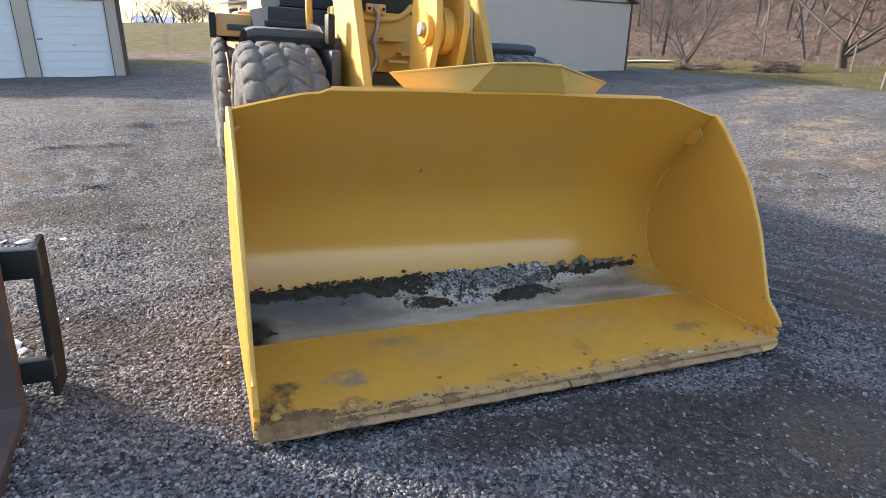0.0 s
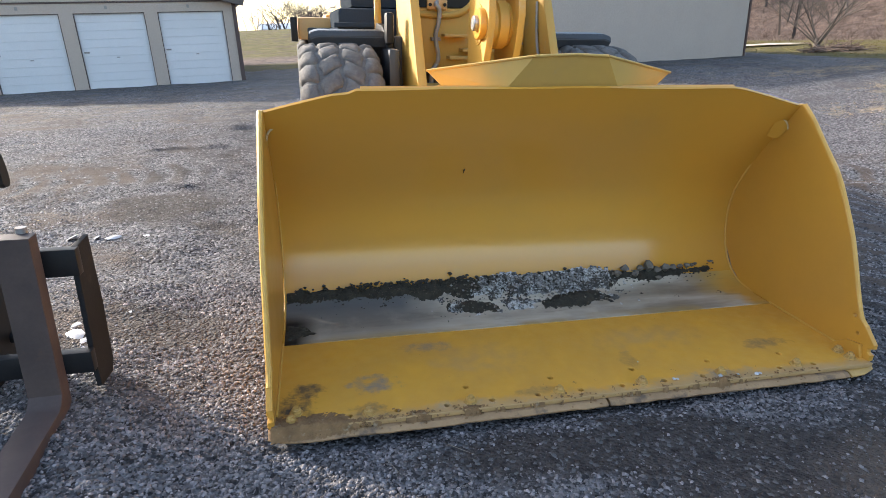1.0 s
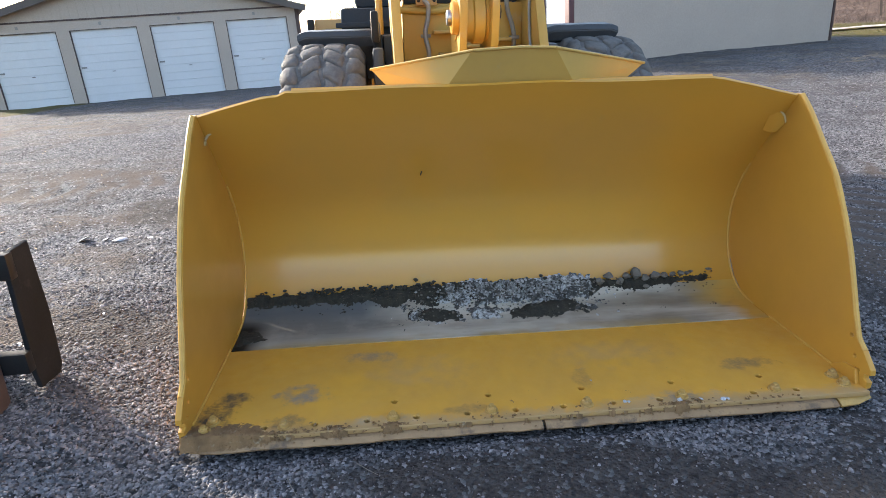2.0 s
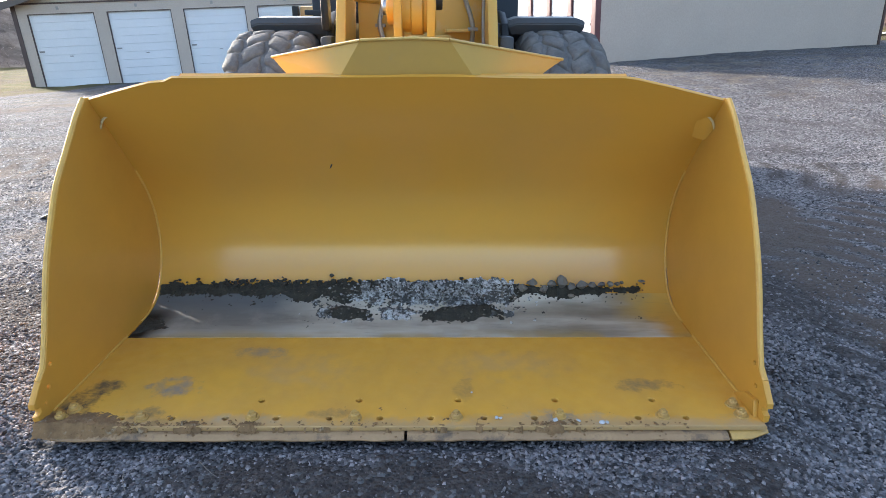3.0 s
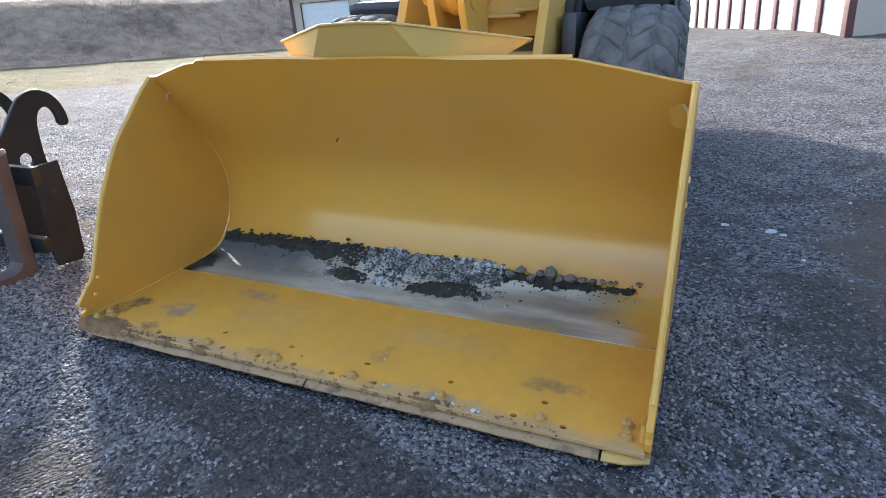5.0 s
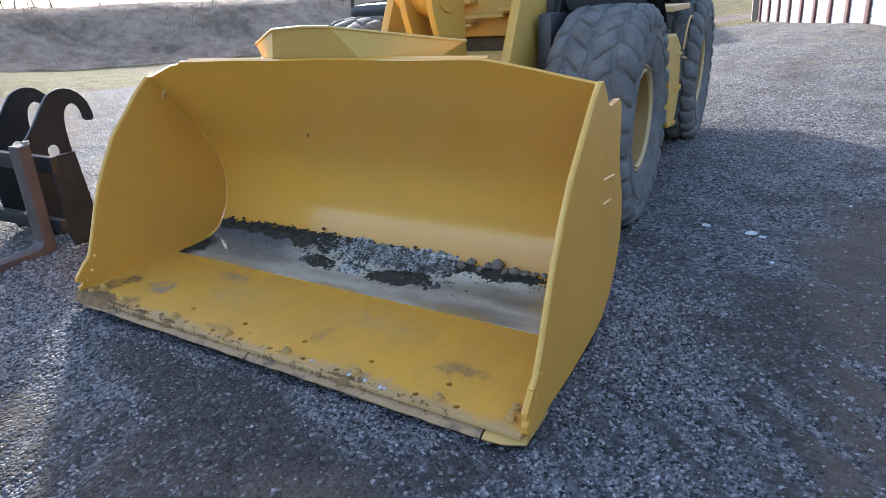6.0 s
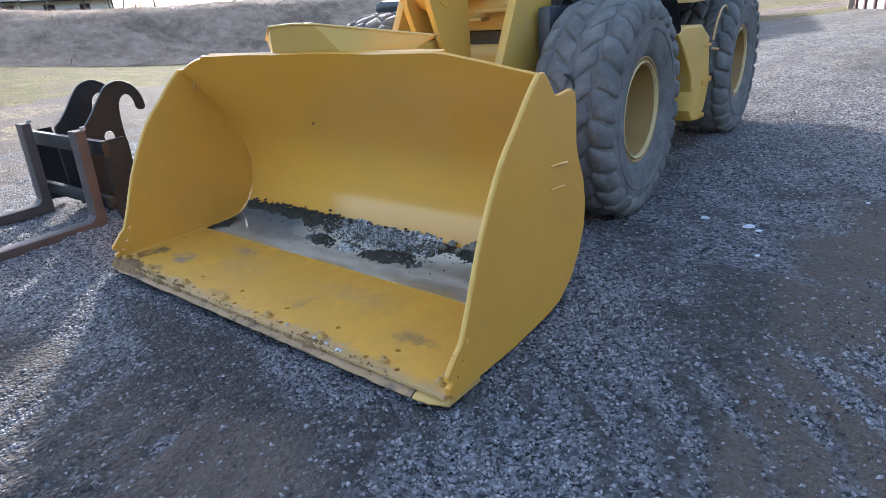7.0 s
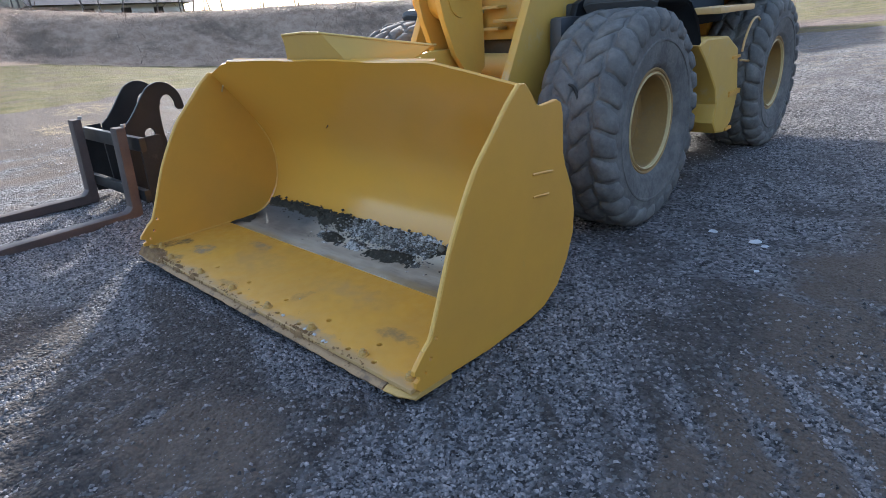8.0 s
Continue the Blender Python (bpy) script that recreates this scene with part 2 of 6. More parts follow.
def liner_material():
    """Scuffed bucket liner: pale scoured steel, dull brown film, dark stains."""
    m, t, b = nodes_of("scoured_liner")
    p = local(t)
    s = t.nodes.new("ShaderNodeMapping")
    s.inputs["Scale"].default_value = (0.35, 1.6, 1)
    t.links.new(p, s.inputs["Vector"])
    v = s.outputs["Vector"]
    drag, fleck, wide = noise_node(t, 3.2, 4, 0.5, v), noise_node(t, 22, 6, 0.6, v), noise_node(t, 2.6, 3, 0.5, p)
    x = t.nodes.new("ShaderNodeSeparateXYZ")
    t.links.new(p, x.inputs["Vector"])
    along = maths(t, "ADD", x.outputs["X"], maths(t, "MULTIPLY", maths(t, "SUBTRACT", wide, 0.5), 0.7))
    back = maths(t, "ADD", x.outputs["Y"], maths(t, "MULTIPLY", maths(t, "SUBTRACT", drag, 0.5), 0.22))
    # scoured steel, whiter where the soil has slid over it
    col = blend(t, ramp(t, drag, 0.34, 0.66), (0.26, 0.224, 0.176), (0.56, 0.492, 0.395))
    col = blend(t, ramp(t, noise_node(t, 7, 5, 0.62, p), 0.50, 0.70, 0.0, 0.55), col, (0.51, 0.45, 0.365))
    # brown film towards one end
    film = maths(t, "MULTIPLY", ramp(t, along, 0.40, 0.80), ramp(t, drag, 0.60, 0.40, 0.08, 0.75))
    col = blend(t, film, col, (0.185, 0.145, 0.098))
    # wet dark half, darkest along the bend
    wet = maths(t, "MULTIPLY", ramp(t, along, -0.35, -0.80), ramp(t, back, 0.74, 1.00, 0.25, 0.95))
    col = blend(t, wet, col, (0.10, 0.102, 0.104))
    blot = maths(t, "MULTIPLY", ramp(t, x.outputs["X"], -1.22, -1.34), ramp(t, back, 0.98, 0.88))
    col = blend(t, blot, col, (0.012, 0.012, 0.012))
    # paint that survives at the far end and in thin patches along the front edge
    left_on = maths(t, "MULTIPLY", ramp(t, along, 0.98, 1.28), ramp(t, drag, 0.62, 0.44))
    col = blend(t, left_on, col, (0.50, 0.31, 0.07))
    col = blend(t, ramp(t, along, 1.20, 1.34), col, (0.56, 0.30, 0.055))
    front = maths(t, "MULTIPLY", ramp(t, back, 0.760, 0.690, 0.0, 0.85), ramp(t, wide, 0.40, 0.52))
    col = blend(t, front, col, (0.36, 0.245, 0.10))
    col = blend(t, ramp(t, fleck, 0.58, 0.75, 0, 0.35), col, (0.12, 0.11, 0.10))
    t.links.new(col, b.inputs["Base Color"])
    t.links.new(ramp(t, fleck, 0.3, 0.7, 0.48, 0.68), b.inputs["Roughness"])
    b.inputs["Specular IOR Level"].default_value = 0.2
    bump(t, b, fleck, 0.05, 0.001)
    return m


def floor_paint_material():
    """Bucket floor paint with scuffs and grey smears towards the cutting edge."""
    m, t, b = nodes_of("scuffed_floor_paint")
    p = local(t)
    n1, n2, n3 = noise_node(t, 3.2, 7, 0.65, p), noise_node(t, 15, 8, 0.68, p), noise_node(t, 40, 5, 0.6, p)
    x = t.nodes.new("ShaderNodeSeparateXYZ")
    t.links.new(p, x.inputs["Vector"])
    col = blend(t, ramp(t, n1, 0.35, 0.65), (0.64, 0.315, 0.036), (0.56, 0.28, 0.045))

    def stain(cx, cy, rx, ry, colour, most):
        dx = maths(t, "MULTIPLY", maths(t, "SUBTRACT", x.outputs["X"], cx), 1 / rx)
        dy = maths(t, "MULTIPLY", maths(t, "SUBTRACT", x.outputs["Y"], cy), 1 / ry)
        d2 = maths(t, "ADD", maths(t, "MULTIPLY", dx, dx), maths(t, "MULTIPLY", dy, dy))
        f = maths(t, "ADD", maths(t, "SUBTRACT", 1.0, maths(t, "MULTIPLY", d2, 0.55)), maths(t, "MULTIPLY", maths(t, "SUBTRACT", n2, 0.5), 3.6))
        return blend(t, ramp(t, f, 0.35, 1.25, 0.0, most), col, colour)

    GREY, DARK, BROWN, CHALK = (0.18, 0.165, 0.145), (0.045, 0.04, 0.036), (0.17, 0.115, 0.06), (0.34, 0.265, 0.175)
    for cx, cy, rx, ry, colour, most in ((-0.98, 0.27, 0.12, 0.07, GREY, 0.85), (-1.285, 0.255, 0.08, 0.055, DARK, 0.85), (-1.34, 0.125, 0.09, 0.11, DARK, 0.97), (-1.04, 0.075, 0.08, 0.05, BROWN, 0.9), (-0.62, 0.045, 0.16, 0.05, CHALK, 0.75), (-0.70, 0.55, 0.13, 0.045, GREY, 0.6), (1.04, 0.28, 0.13, 0.045, BROWN, 0.85), (0.62, 0.03, 0.24, 0.06, CHALK, 0.9), (0.62, 0.05, 0.12, 0.03, GREY, 0.8), (0.25, 0.25, 0.05, 0.07, BROWN, 0.5), (-0.30, 0.08, 0.10, 0.03, BROWN, 0.6), (1.02, 0.03, 0.16, 0.03, CHALK, 0.6), (-1.20, 0.02, 0.30, 0.04, BROWN, 0.9), (0.45, 0.45, 0.30, 0.12, CHALK, 0.25), (-0.45, 0.40, 0.25, 0.14, CHALK, 0.22)):
        col = stain(cx, cy, rx, ry, colour, most)
    worn = maths(t, "ADD", x.outputs["Y"], maths(t, "MULTIPLY", maths(t, "SUBTRACT", n2, 0.5), 0.16))
    col = blend(t, ramp(t, worn, 0.070, 0.010, 0.0, 0.95), col, (0.42, 0.255, 0.108))
    col = blend(t, ramp(t, n3, 0.70, 0.76, 0, 0.7), col, (0.13, 0.095, 0.05))
    t.links.new(col, b.inputs["Base Color"])
    t.links.new(ramp(t, n2, 0.35, 0.65, 0.38, 0.68), b.inputs["Roughness"])
    bump(t, b, n3, 0.06, 0.001)
    return m


def ash_material():
    """White ash flecked over dark mud."""
    m, t, b = nodes_of("flecked_ash")
    p = local(t)
    n1, n2, n3 = noise_node(t, 75, 5, 0.65, p), noise_node(t, 14, 5, 0.6, p), noise_node(t, 260, 3, 0.6, p)
    mix = maths(t, "ADD", n1, maths(t, "MULTIPLY", maths(t, "SUBTRACT", n2, 0.5), 1.3))
    col = blend(t, ramp(t, mix, 0.45, 0.62), (0.060, 0.056, 0.050), (0.52, 0.50, 0.47))
    col = blend(t, ramp(t, n3, 0.5, 0.7, 0, 0.5), col, (0.16, 0.15, 0.14))
    t.links.new(col, b.inputs["Base Color"])
    b.inputs["Roughness"].default_value = 0.9
    bump(t, b, n1, 0.9, 0.008)
    return m


M_ASH = ash_material()
M_GROUND, M_LINER, M_FLOOR = ground_material(), liner_material(), floor_paint_material()


# ---- builders ----
def finish(name, mesh, material, parent=None, label="", smooth=None):
    if material:
        mesh.materials.append(material)
    if smooth:
        for f in mesh.polygons:
            f.use_smooth = True
        mesh.set_sharp_from_angle(angle=radians(smooth))
    ob = new(name, mesh)
    if parent:
        ob.parent = parent
    return tagged(ob, label) if label else ob


def part(name, bm, material, parent, label="", smooth=35):
    me = bpy.data.meshes.new(name)
    bm.normal_update()
    bm.to_mesh(me)
    bm.free()
    return finish(name, me, material, parent, label, smooth)


def thing(name, label, category, m=None, group="", kind=""):
    e = tagged(new(name), label, category, group, kind)
    e.empty_display_size = 0.1
    if m is not None:
        e.matrix_world = m
    return e


def from_arrays(name, verts, faces, material, parent=None, label="", smooth=None):
    me = bpy.data.meshes.new(name)
    me.from_pydata([tuple(v) for v in verts] if not isinstance(verts, np.ndarray) else verts.tolist(), [], faces if isinstance(faces, list) else faces.tolist())
    me.update()
    return finish(name, me, material, parent, label, smooth)


def add_box(bm, x0, x1, y0, y1, z0, z1, bevel=0.006, m=None):
    made = bmesh.ops.create_cube(bm, size=1.0)
    mat = Matrix.Translation(((x0 + x1) / 2, (y0 + y1) / 2, (z0 + z1) / 2)) @ Matrix.Diagonal((x1 - x0, y1 - y0, z1 - z0, 1))
    bmesh.ops.transform(bm, matrix=(m @ mat) if m is not None else mat, verts=made["verts"])
    if bevel:
        edges = list({e for v in made["verts"] for e in v.link_edges})
        bmesh.ops.bevel(bm, geom=edges, offset=bevel, segments=2, affect="EDGES", profile=0.6)


def box(*a, **k):
    bm = bmesh.new()
    add_box(bm, *a, **k)
    return bm


def add_tube(bm, pts, r, n=10, closed=False, r1=None):
    """A round tube along a smooth line through pts."""
    pts = [Vector(p) for p in pts]
    line = []
    for i in range(len(pts) - 1):
        a, b, c, d = pts[max(i - 1, 0)], pts[i], pts[i + 1], pts[min(i + 2, len(pts) - 1)]
        for k in range(5):
            u = k / 5
            line.append(0.5 * ((2 * b) + (c - a) * u + (2 * a - 5 * b + 4 * c - d) * u * u + (3 * b - a - 3 * c + d) * u ** 3))
    line.append(pts[-1])
    rings = []
    for i, p in enumerate(line):
        way = (line[min(i + 1, len(line) - 1)] - line[max(i - 1, 0)]).normalized()
        side = way.cross(Vector((0.31, 0.17, 0.93))).normalized()
        up = side.cross(way)
        rr = r if r1 is None else r + (r1 - r) * i / (len(line) - 1)
        rings.append([bm.verts.new(p + (side * math.cos(a) + up * math.sin(a)) * rr) for a in [2 * math.pi * k / n for k in range(n)]])
    for a, b in zip(rings, rings[1:]):
        for k in range(n):
            bm.faces.new((a[k], a[(k + 1) % n], b[(k + 1) % n], b[k]))
    bm.faces.new(rings[0][::-1])
    bm.faces.new(rings[-1])


def tube(*a, **k):
    bm = bmesh.new()
    add_tube(bm, *a, **k)
    return bm


def add_lathe(bm, profile, n, m):
    """Turn a line of (along, radius) about the first axis; m lays it into place."""
    rings = [[bm.verts.new(m @ Vector((s, r * math.cos(2 * math.pi * k / n), r * math.sin(2 * math.pi * k / n)))) for k in range(n)] for s, r in profile]
    for a, b in zip(rings, rings[1:]):
        for k in range(n):
            bm.faces.new((a[k], b[k], b[(k + 1) % n], a[(k + 1) % n]))
    return rings


def lathe(profile, n=40, m=None, caps=True):
    bm = bmesh.new()
    rings = add_lathe(bm, profile, n, m or Matrix())
    if caps:
        bm.faces.new(rings[0])
        bm.faces.new(rings[-1][::-1])
    bmesh.ops.recalc_face_normals(bm, faces=bm.faces)
    return bm


def plate(name, outline, holes, thick, m, material, parent, label="", bevel=0.004):
    """A flat plate cut to an outline, with round holes (u, v, r). m lays (u, v, thickness) into place."""
    cu = bpy.data.curves.new(name, "CURVE")
    cu.dimensions, cu.fill_mode, cu.extrude, cu.bevel_depth, cu.bevel_resolution = "2D", "BOTH", max(thick / 2 - bevel, 0.0005), bevel, 1
    loops = [outline] + [[(u + r * math.cos(a), v + r * math.sin(a)) for a in [2 * math.pi * k / 14 for k in range(14)]] for u, v, r in holes]
    for loop in loops:
        sp = cu.splines.new("POLY")
        sp.points.add(len(loop) - 1)
        for q, (u, v) in zip(sp.points, loop):
            q.co = (u, v, 0, 1)
        sp.use_cyclic_u = True
    tmp = bpy.data.objects.new(name, cu)
    scene.collection.objects.link(tmp)
    dg = bpy.context.evaluated_depsgraph_get()
    me = bpy.data.meshes.new_from_object(tmp.evaluated_get(dg))
    bpy.data.objects.remove(tmp)
    me.transform(m)
    me.name = name
    return finish(name, me, material, parent, label, 30)


def rounded(pts, rounds=2):
    """Cut the corners of a closed outline."""
    for _ in range(rounds):
        out = []
        for a, b in zip(pts, pts[1:] + pts[:1]):
            out += [(0.75 * a[0] + 0.25 * b[0], 0.75 * a[1] + 0.25 * b[1]), (0.25 * a[0] + 0.75 * b[0], 0.25 * a[1] + 0.75 * b[1])]
        pts = out
    return pts


YZ = Matrix(((0, 0, 1, 0), (1, 0, 0, 0), (0, 1, 0, 0), (0, 0, 0, 1)))  # (u, v, w) -> (y, z, x)


def in_yz(x):
    return Matrix.Translation((x, 0, 0)) @ YZ


# ---- the lie of the land ----
def smooth01(a, b, v):
    u = np.clip((v - a) / (b - a), 0, 1)
    return u * u * (3 - 2 * u)


N_UP = SLOPE.to_3x3() @ Vector((0, 0, 1))


def fbm(x, y, seed, scale, octaves=5):
    """Cheap smooth noise from sine waves in random directions, about -1 to 1."""
    rng = np.random.default_rng(seed)
    out, amp = np.zeros_like(np.asarray(x, float)), 1.0
    for o in range(octaves):
        for _ in range(6):
            a, p, k = rng.uniform(0, 6.3), rng.uniform(0, 6.3), scale * rng.uniform(0.7, 1.4)
            out += amp * np.sin(k * (x * math.cos(a) + y * math.sin(a)) + p + 1.7 * np.sin(0.6 * k * (y * math.cos(a) - x * math.sin(a)) + 2 * p))
        amp, scale = amp * 0.6, scale * 2.1
    return out / 7.0


BARE = ((-1.92, 1.05, 0.32, 0.20), (2.30, 1.34, 0.55, 0.45), (2.50, 0.32, 0.28, 0.40), (2.65, 2.25, 0.35, 0.3), (0.45, -0.52, 0.55, 0.22), (1.00, -0.75, 0.32, 0.25), (0.62, -1.12, 0.4, 0.2), (-0.60, -0.20, 0.22, 0.08), (-0.16, -0.30, 0.5, 0.12), (0.29, -0.26, 0.18, 0.10), (1.26, -0.23, 0.12, 0.12), (-0.70, -0.85, 0.35, 0.2), (2.9, 3.0, 0.4, 0.6), (-2.6, 1.2, 0.3, 0.25), (-2.5, 3.5, 0.5, 0.4), (-9.0, 1.5, 3.0, 2.0), (-12.2, 3.5, 2.0, 3.0))
DENSE = ((1.62, 1.10, 0.16, 0.30), (1.82, 0.60, 0.14, 0.30), (1.90, -0.05, 0.2, 0.2), (2.85, 1.08, 0.25, 0.35), (2.46, 1.82, 0.2, 0.25), (0.67, -0.14, 0.3, 0.09), (1.59, -0.29, 0.25, 0.15), (-0.26, -0.10, 0.14, 0.06), (-0.75, -0.31, 0.16, 0.08), (0.82, -0.19, 0.25, 0.08), (1.90, 0.62, 0.2, 0.3), (-1.65, 0.14, 0.3, 0.5), (-0.3, -0.45, 0.2, 0.1), (-2.0, -0.4, 0.6, 0.6))


# old tyre tracks: middle, direction, half length, half width, spacing of the bars, height
TRACKS = ((0.55, -1.02, 1.0, 0.10, 1.35, 0.48, 0.20, 0.013), (2.75, 0.55, 0.87, 0.50, 1.75, 0.55, 0.22, 0.013), (3.9, 2.6, 0.80, 0.60, 1.6, 0.5, 0.25, 0.012), (4.6, 3.9, 0.90, -0.42, 1.8, 0.5, 0.30, 0.016), (-3.6, 4.6, 0.96, 0.28, 2.2, 0.6, 0.26, 0.010))


def track_bars(x, y):
    """Bars pressed by tyre lugs: a wave across each track, in metres, and how far inside a track a place lies."""
    z, inside = np.zeros_like(np.asarray(x, float)), np.zeros_like(np.asarray(x, float))
    for x0, y0, dx, dy, long, wide, step, high in TRACKS:
        k = math.hypot(dx, dy)
        u, v = ((x - x0) * dx + (y - y0) * dy) / k, ((y - y0) * dx - (x - x0) * dy) / k
        m = np.exp(-(v / wide) ** 4 - (u / long) ** 4)
        wander = 0.05 * fbm(x, y, 77, 2.2, 2)
        z = z + high * m * np.sin(2 * math.pi * (u + 0.22 * np.abs(v) + wander) / step) * (0.75 + 0.5 * fbm(x, y, 78, 3.0, 2))
        inside = np.maximum(inside, m)
    return z, inside


def chips(x, y):
    """How thickly crushed stone covers the yard, 0 bare dirt to 1 closed."""
    v = 0.53 + 0.20 * fbm(x, y, 17, 1.3, 3) + 0.30 * fbm(x, y, 18, 5.5, 4) * np.exp(-(np.hypot(x, y) / 9) ** 4)
    for cx, cy, rx, ry in BARE:
        v = v - 0.58 * np.exp(-((x - cx) / rx) ** 2 - ((y - cy) / ry) ** 2)
    z, inside = track_bars(x, y)
    v = v - 0.10 * inside - 30.0 * z
    for cx, cy, rx, ry in DENSE:
        v = v + 0.25 * np.exp(-((x - cx) / rx) ** 2 - ((y - cy) / ry) ** 2)
    return np.clip(v, 0.04, 1)


def relief(x, y):
    """Small unevenness of the yard: humps, scraped ridges and old tyre tracks."""
    z = np.zeros_like(np.asarray(x, float))
    rng = np.random.default_rng(3)
    for _ in range(40):
        k, a = rng.uniform(1.5, 9), rng.uniform(0, 2 * math.pi)
        z = z + 0.012 / k * np.sin(k * (x * math.cos(a) + y * math.sin(a)) + rng.uniform(0, 6))
    for _ in range(26):
        k, a = rng.uniform(9, 26), rng.uniform(0, 2 * math.pi)
        z = z + 0.0011 * np.sin(k * (x * math.cos(a) + y * math.sin(a)) + rng.uniform(0, 6))
    z = z + track_bars(x, y)[0]
    # ridges thrown up by scraping: start, end, width, height
    for ax, ay, bx, by, w, h in ((-2.35, 7.9, -0.9, 9.0, 0.17, 0.075), (-3.2, 6.2, -2.3, 6.5, 0.13, 0.045), (-2.68, 4.3, -2.4, 4.2, 0.10, 0.05), (5.0, 3.6, 6.9, 2.7, 0.12, 0.055), (4.6, 3.1, 6.6, 2.1, 0.11, 0.05), (5.6, 4.2, 7.4, 3.3, 0.13, 0.03), (4.4, 4.6, 5.6, 4.3, 0.13, 0.04), (-5.6, 6.0, -3.6, 5.2, 0.2, 0.03), (-4.4, 3.4, -3.0, 2.2, 0.16, 0.03)):
        dx, dy = bx - ax, by - ay
        k = np.clip(((x - ax) * dx + (y - ay) * dy) / (dx * dx + dy * dy), 0, 1)
        d = np.hypot(x - ax - k * dx, y - ay - k * dy)
        z = z + h * np.exp(-(d / w) ** 2) * (0.65 + 0.55 * fbm(x, y, 23, 9, 3))
    # hollow under the bucket's lip
    z = z - 0.024 * np.exp(-((y - 0.01 + 0.023 * x) / 0.085) ** 4) * (1 - smooth01(1.38, 1.46, np.abs(x)))
    return z * (np.abs(x) < 25) * (np.abs(y) < 30)


def land(x, y):
    """Ground height, for arrays or numbers."""
    x, y = np.asarray(x, float), np.asarray(y, float)
    xc = np.clip(x, -60, 4.5)
    yc = np.clip(y, -25, 12)
    plane = -(N_UP.x * xc + N_UP.y * yc) / N_UP.z + 0.028 * np.clip(-13 - x, 0, 17)
    d = np.hypot(np.clip(x - 4, 0, None), np.clip(y - 5, 0, None))
    w = smooth01(0, 10.5, d)
    aim = np.interp(x, [-60, -12, -3, 4, 14], [2.4, 0.27, 0.27, 0.60, 0.5])
    z = plane * (1 - w) + aim * w
    foot = -30 + 0.58 * np.clip(y - 8, 0, 26)
    z = z + 2.9 * smooth01(0, 7.5, foot - x) * (1 - 0.6 * smooth01(30, 60, y))
    z = z + 1.9 * smooth01(31, 58, y) * smooth01(-40, -20, x) * (1 - smooth01(8, 20, x))
    z = z + 0.16 * fbm(x, y, 91, 0.8, 3) * smooth01(0.3, 3.0, foot - x) * (x > -60)
    z = z + 26 * smooth01(6, 75, x - 24 + 0.35 * (np.clip(y, -40, 60) - 15)) * smooth01(14, 20, x)
    return z + 0.045 * (1 - smooth01(-2.35, -1.75, x)) * smooth01(-6, -2, y + 4)


STRAW_AT = ((7.8, 5.1, 0.6, 0.35), (6.9, 4.0, 0.5, 0.3), (7.35, 3.15, 0.5, 0.35), (8.35, 4.3, 0.7, 0.4), (9.4, 5.2, 0.8, 0.4), (10.1, 7.3, 1.0, 0.5), (8.0, 6.4, 0.6, 0.4), (10.5, 9.8, 1.5, 0.5), (12.5, 8.2, 1.2, 0.7), (-8.8, 1.9, 0.9, 0.5), (-11.5, 3.2, 1.0, 0.7))


def straw_cover(x, y):
    v = 0.12 * fbm(x, y, 41, 2.0, 4)
    for cx, cy, rx, ry in STRAW_AT:
        v = v + np.exp(-((x - cx) / rx) ** 2 - ((y - cy) / ry) ** 2)
    return v


def on_straw(x, y, r):
    return (np.abs(x - 1.0) > 4.2) & (straw_cover(x, y) + r.normal(0, 0.16, len(x)) > 0.36)


def zones(x, y):
    foot = -30 + 0.58 * np.clip(y - 8, 0, 26)
    left = smooth01(-0.7, 0.7, (-13.3 + 0.25 * np.sin(y * 0.9)) - x + 0.34 * np.clip(y - 6, 0, 12))
    back = smooth01(-1, 1, y - 24) * (x < 14)
    right = smooth01(-0.8, 0.8, x - (13.5 + 0.12 * (y - 8)))
    grass = np.maximum(np.maximum(left, back), right)
    bank = smooth01(-0.5, 0.8, foot - x) * (1 - smooth01(8, 12, foot - x))
    woods = smooth01(27, 31, x + 0.35 * (y - 15)) * (x > 14) + smooth01(29, 31, y) * (1 - smooth01(34, 37, y)) * (x > foot) * (x < 12)
    straw = smooth01(0.1, 0.6, straw_cover(x, y)) + 0.35 * smooth01(6, 12, y)
    dirt = (1 - smooth01(-3.5, -2.0, x)) * (1 - smooth01(9, 13, y)) + smooth01(2.0, 2.6, x) * (1 - smooth01(2.5, 5, y)) * 0.85 + 0.8 * np.exp(-((x - 1.0) / 0.4) ** 2 - ((y + 0.72) / 0.3) ** 2)
    return grass, np.clip(bank, 0, 1), woods, np.clip(straw, 0, 1), np.clip(dirt, 0, 1)


def ground():
    u = np.linspace(-1, 1, 481)
    g = 5.0 * u + 10.0 * u ** 3 + 440 * np.sign(u) * np.abs(u) ** 9
    X, Y = np.meshgrid(g + 0.5, g + 2.0)
    Z = land(X, Y)
    Z = Z + relief(X, Y)
    n = len(g)
    verts = np.stack([X, Y, Z], -1).reshape(-1, 3)
    i = np.arange(n * n).reshape(n, n)
    faces = np.stack([i[:-1, :-1], i[:-1, 1:], i[1:, 1:], i[1:, :-1]], -1).reshape(-1, 4)
    ob = from_arrays("ground", verts, faces, M_GROUND, smooth=180)
    for name, values in zip(("grass", "bank", "woods", "straw", "dirt", "chips"), zones(X, Y) + (chips(X, Y),)):
        a = ob.data.attributes.new(name, "FLOAT", "POINT")
        a.data.foreach_set("value", np.ascontiguousarray(values, dtype=np.float32).ravel())
    return tagged(ob, "grey crushed-stone yard with bare dirt patches and grass edges", "ground", kind="structure")


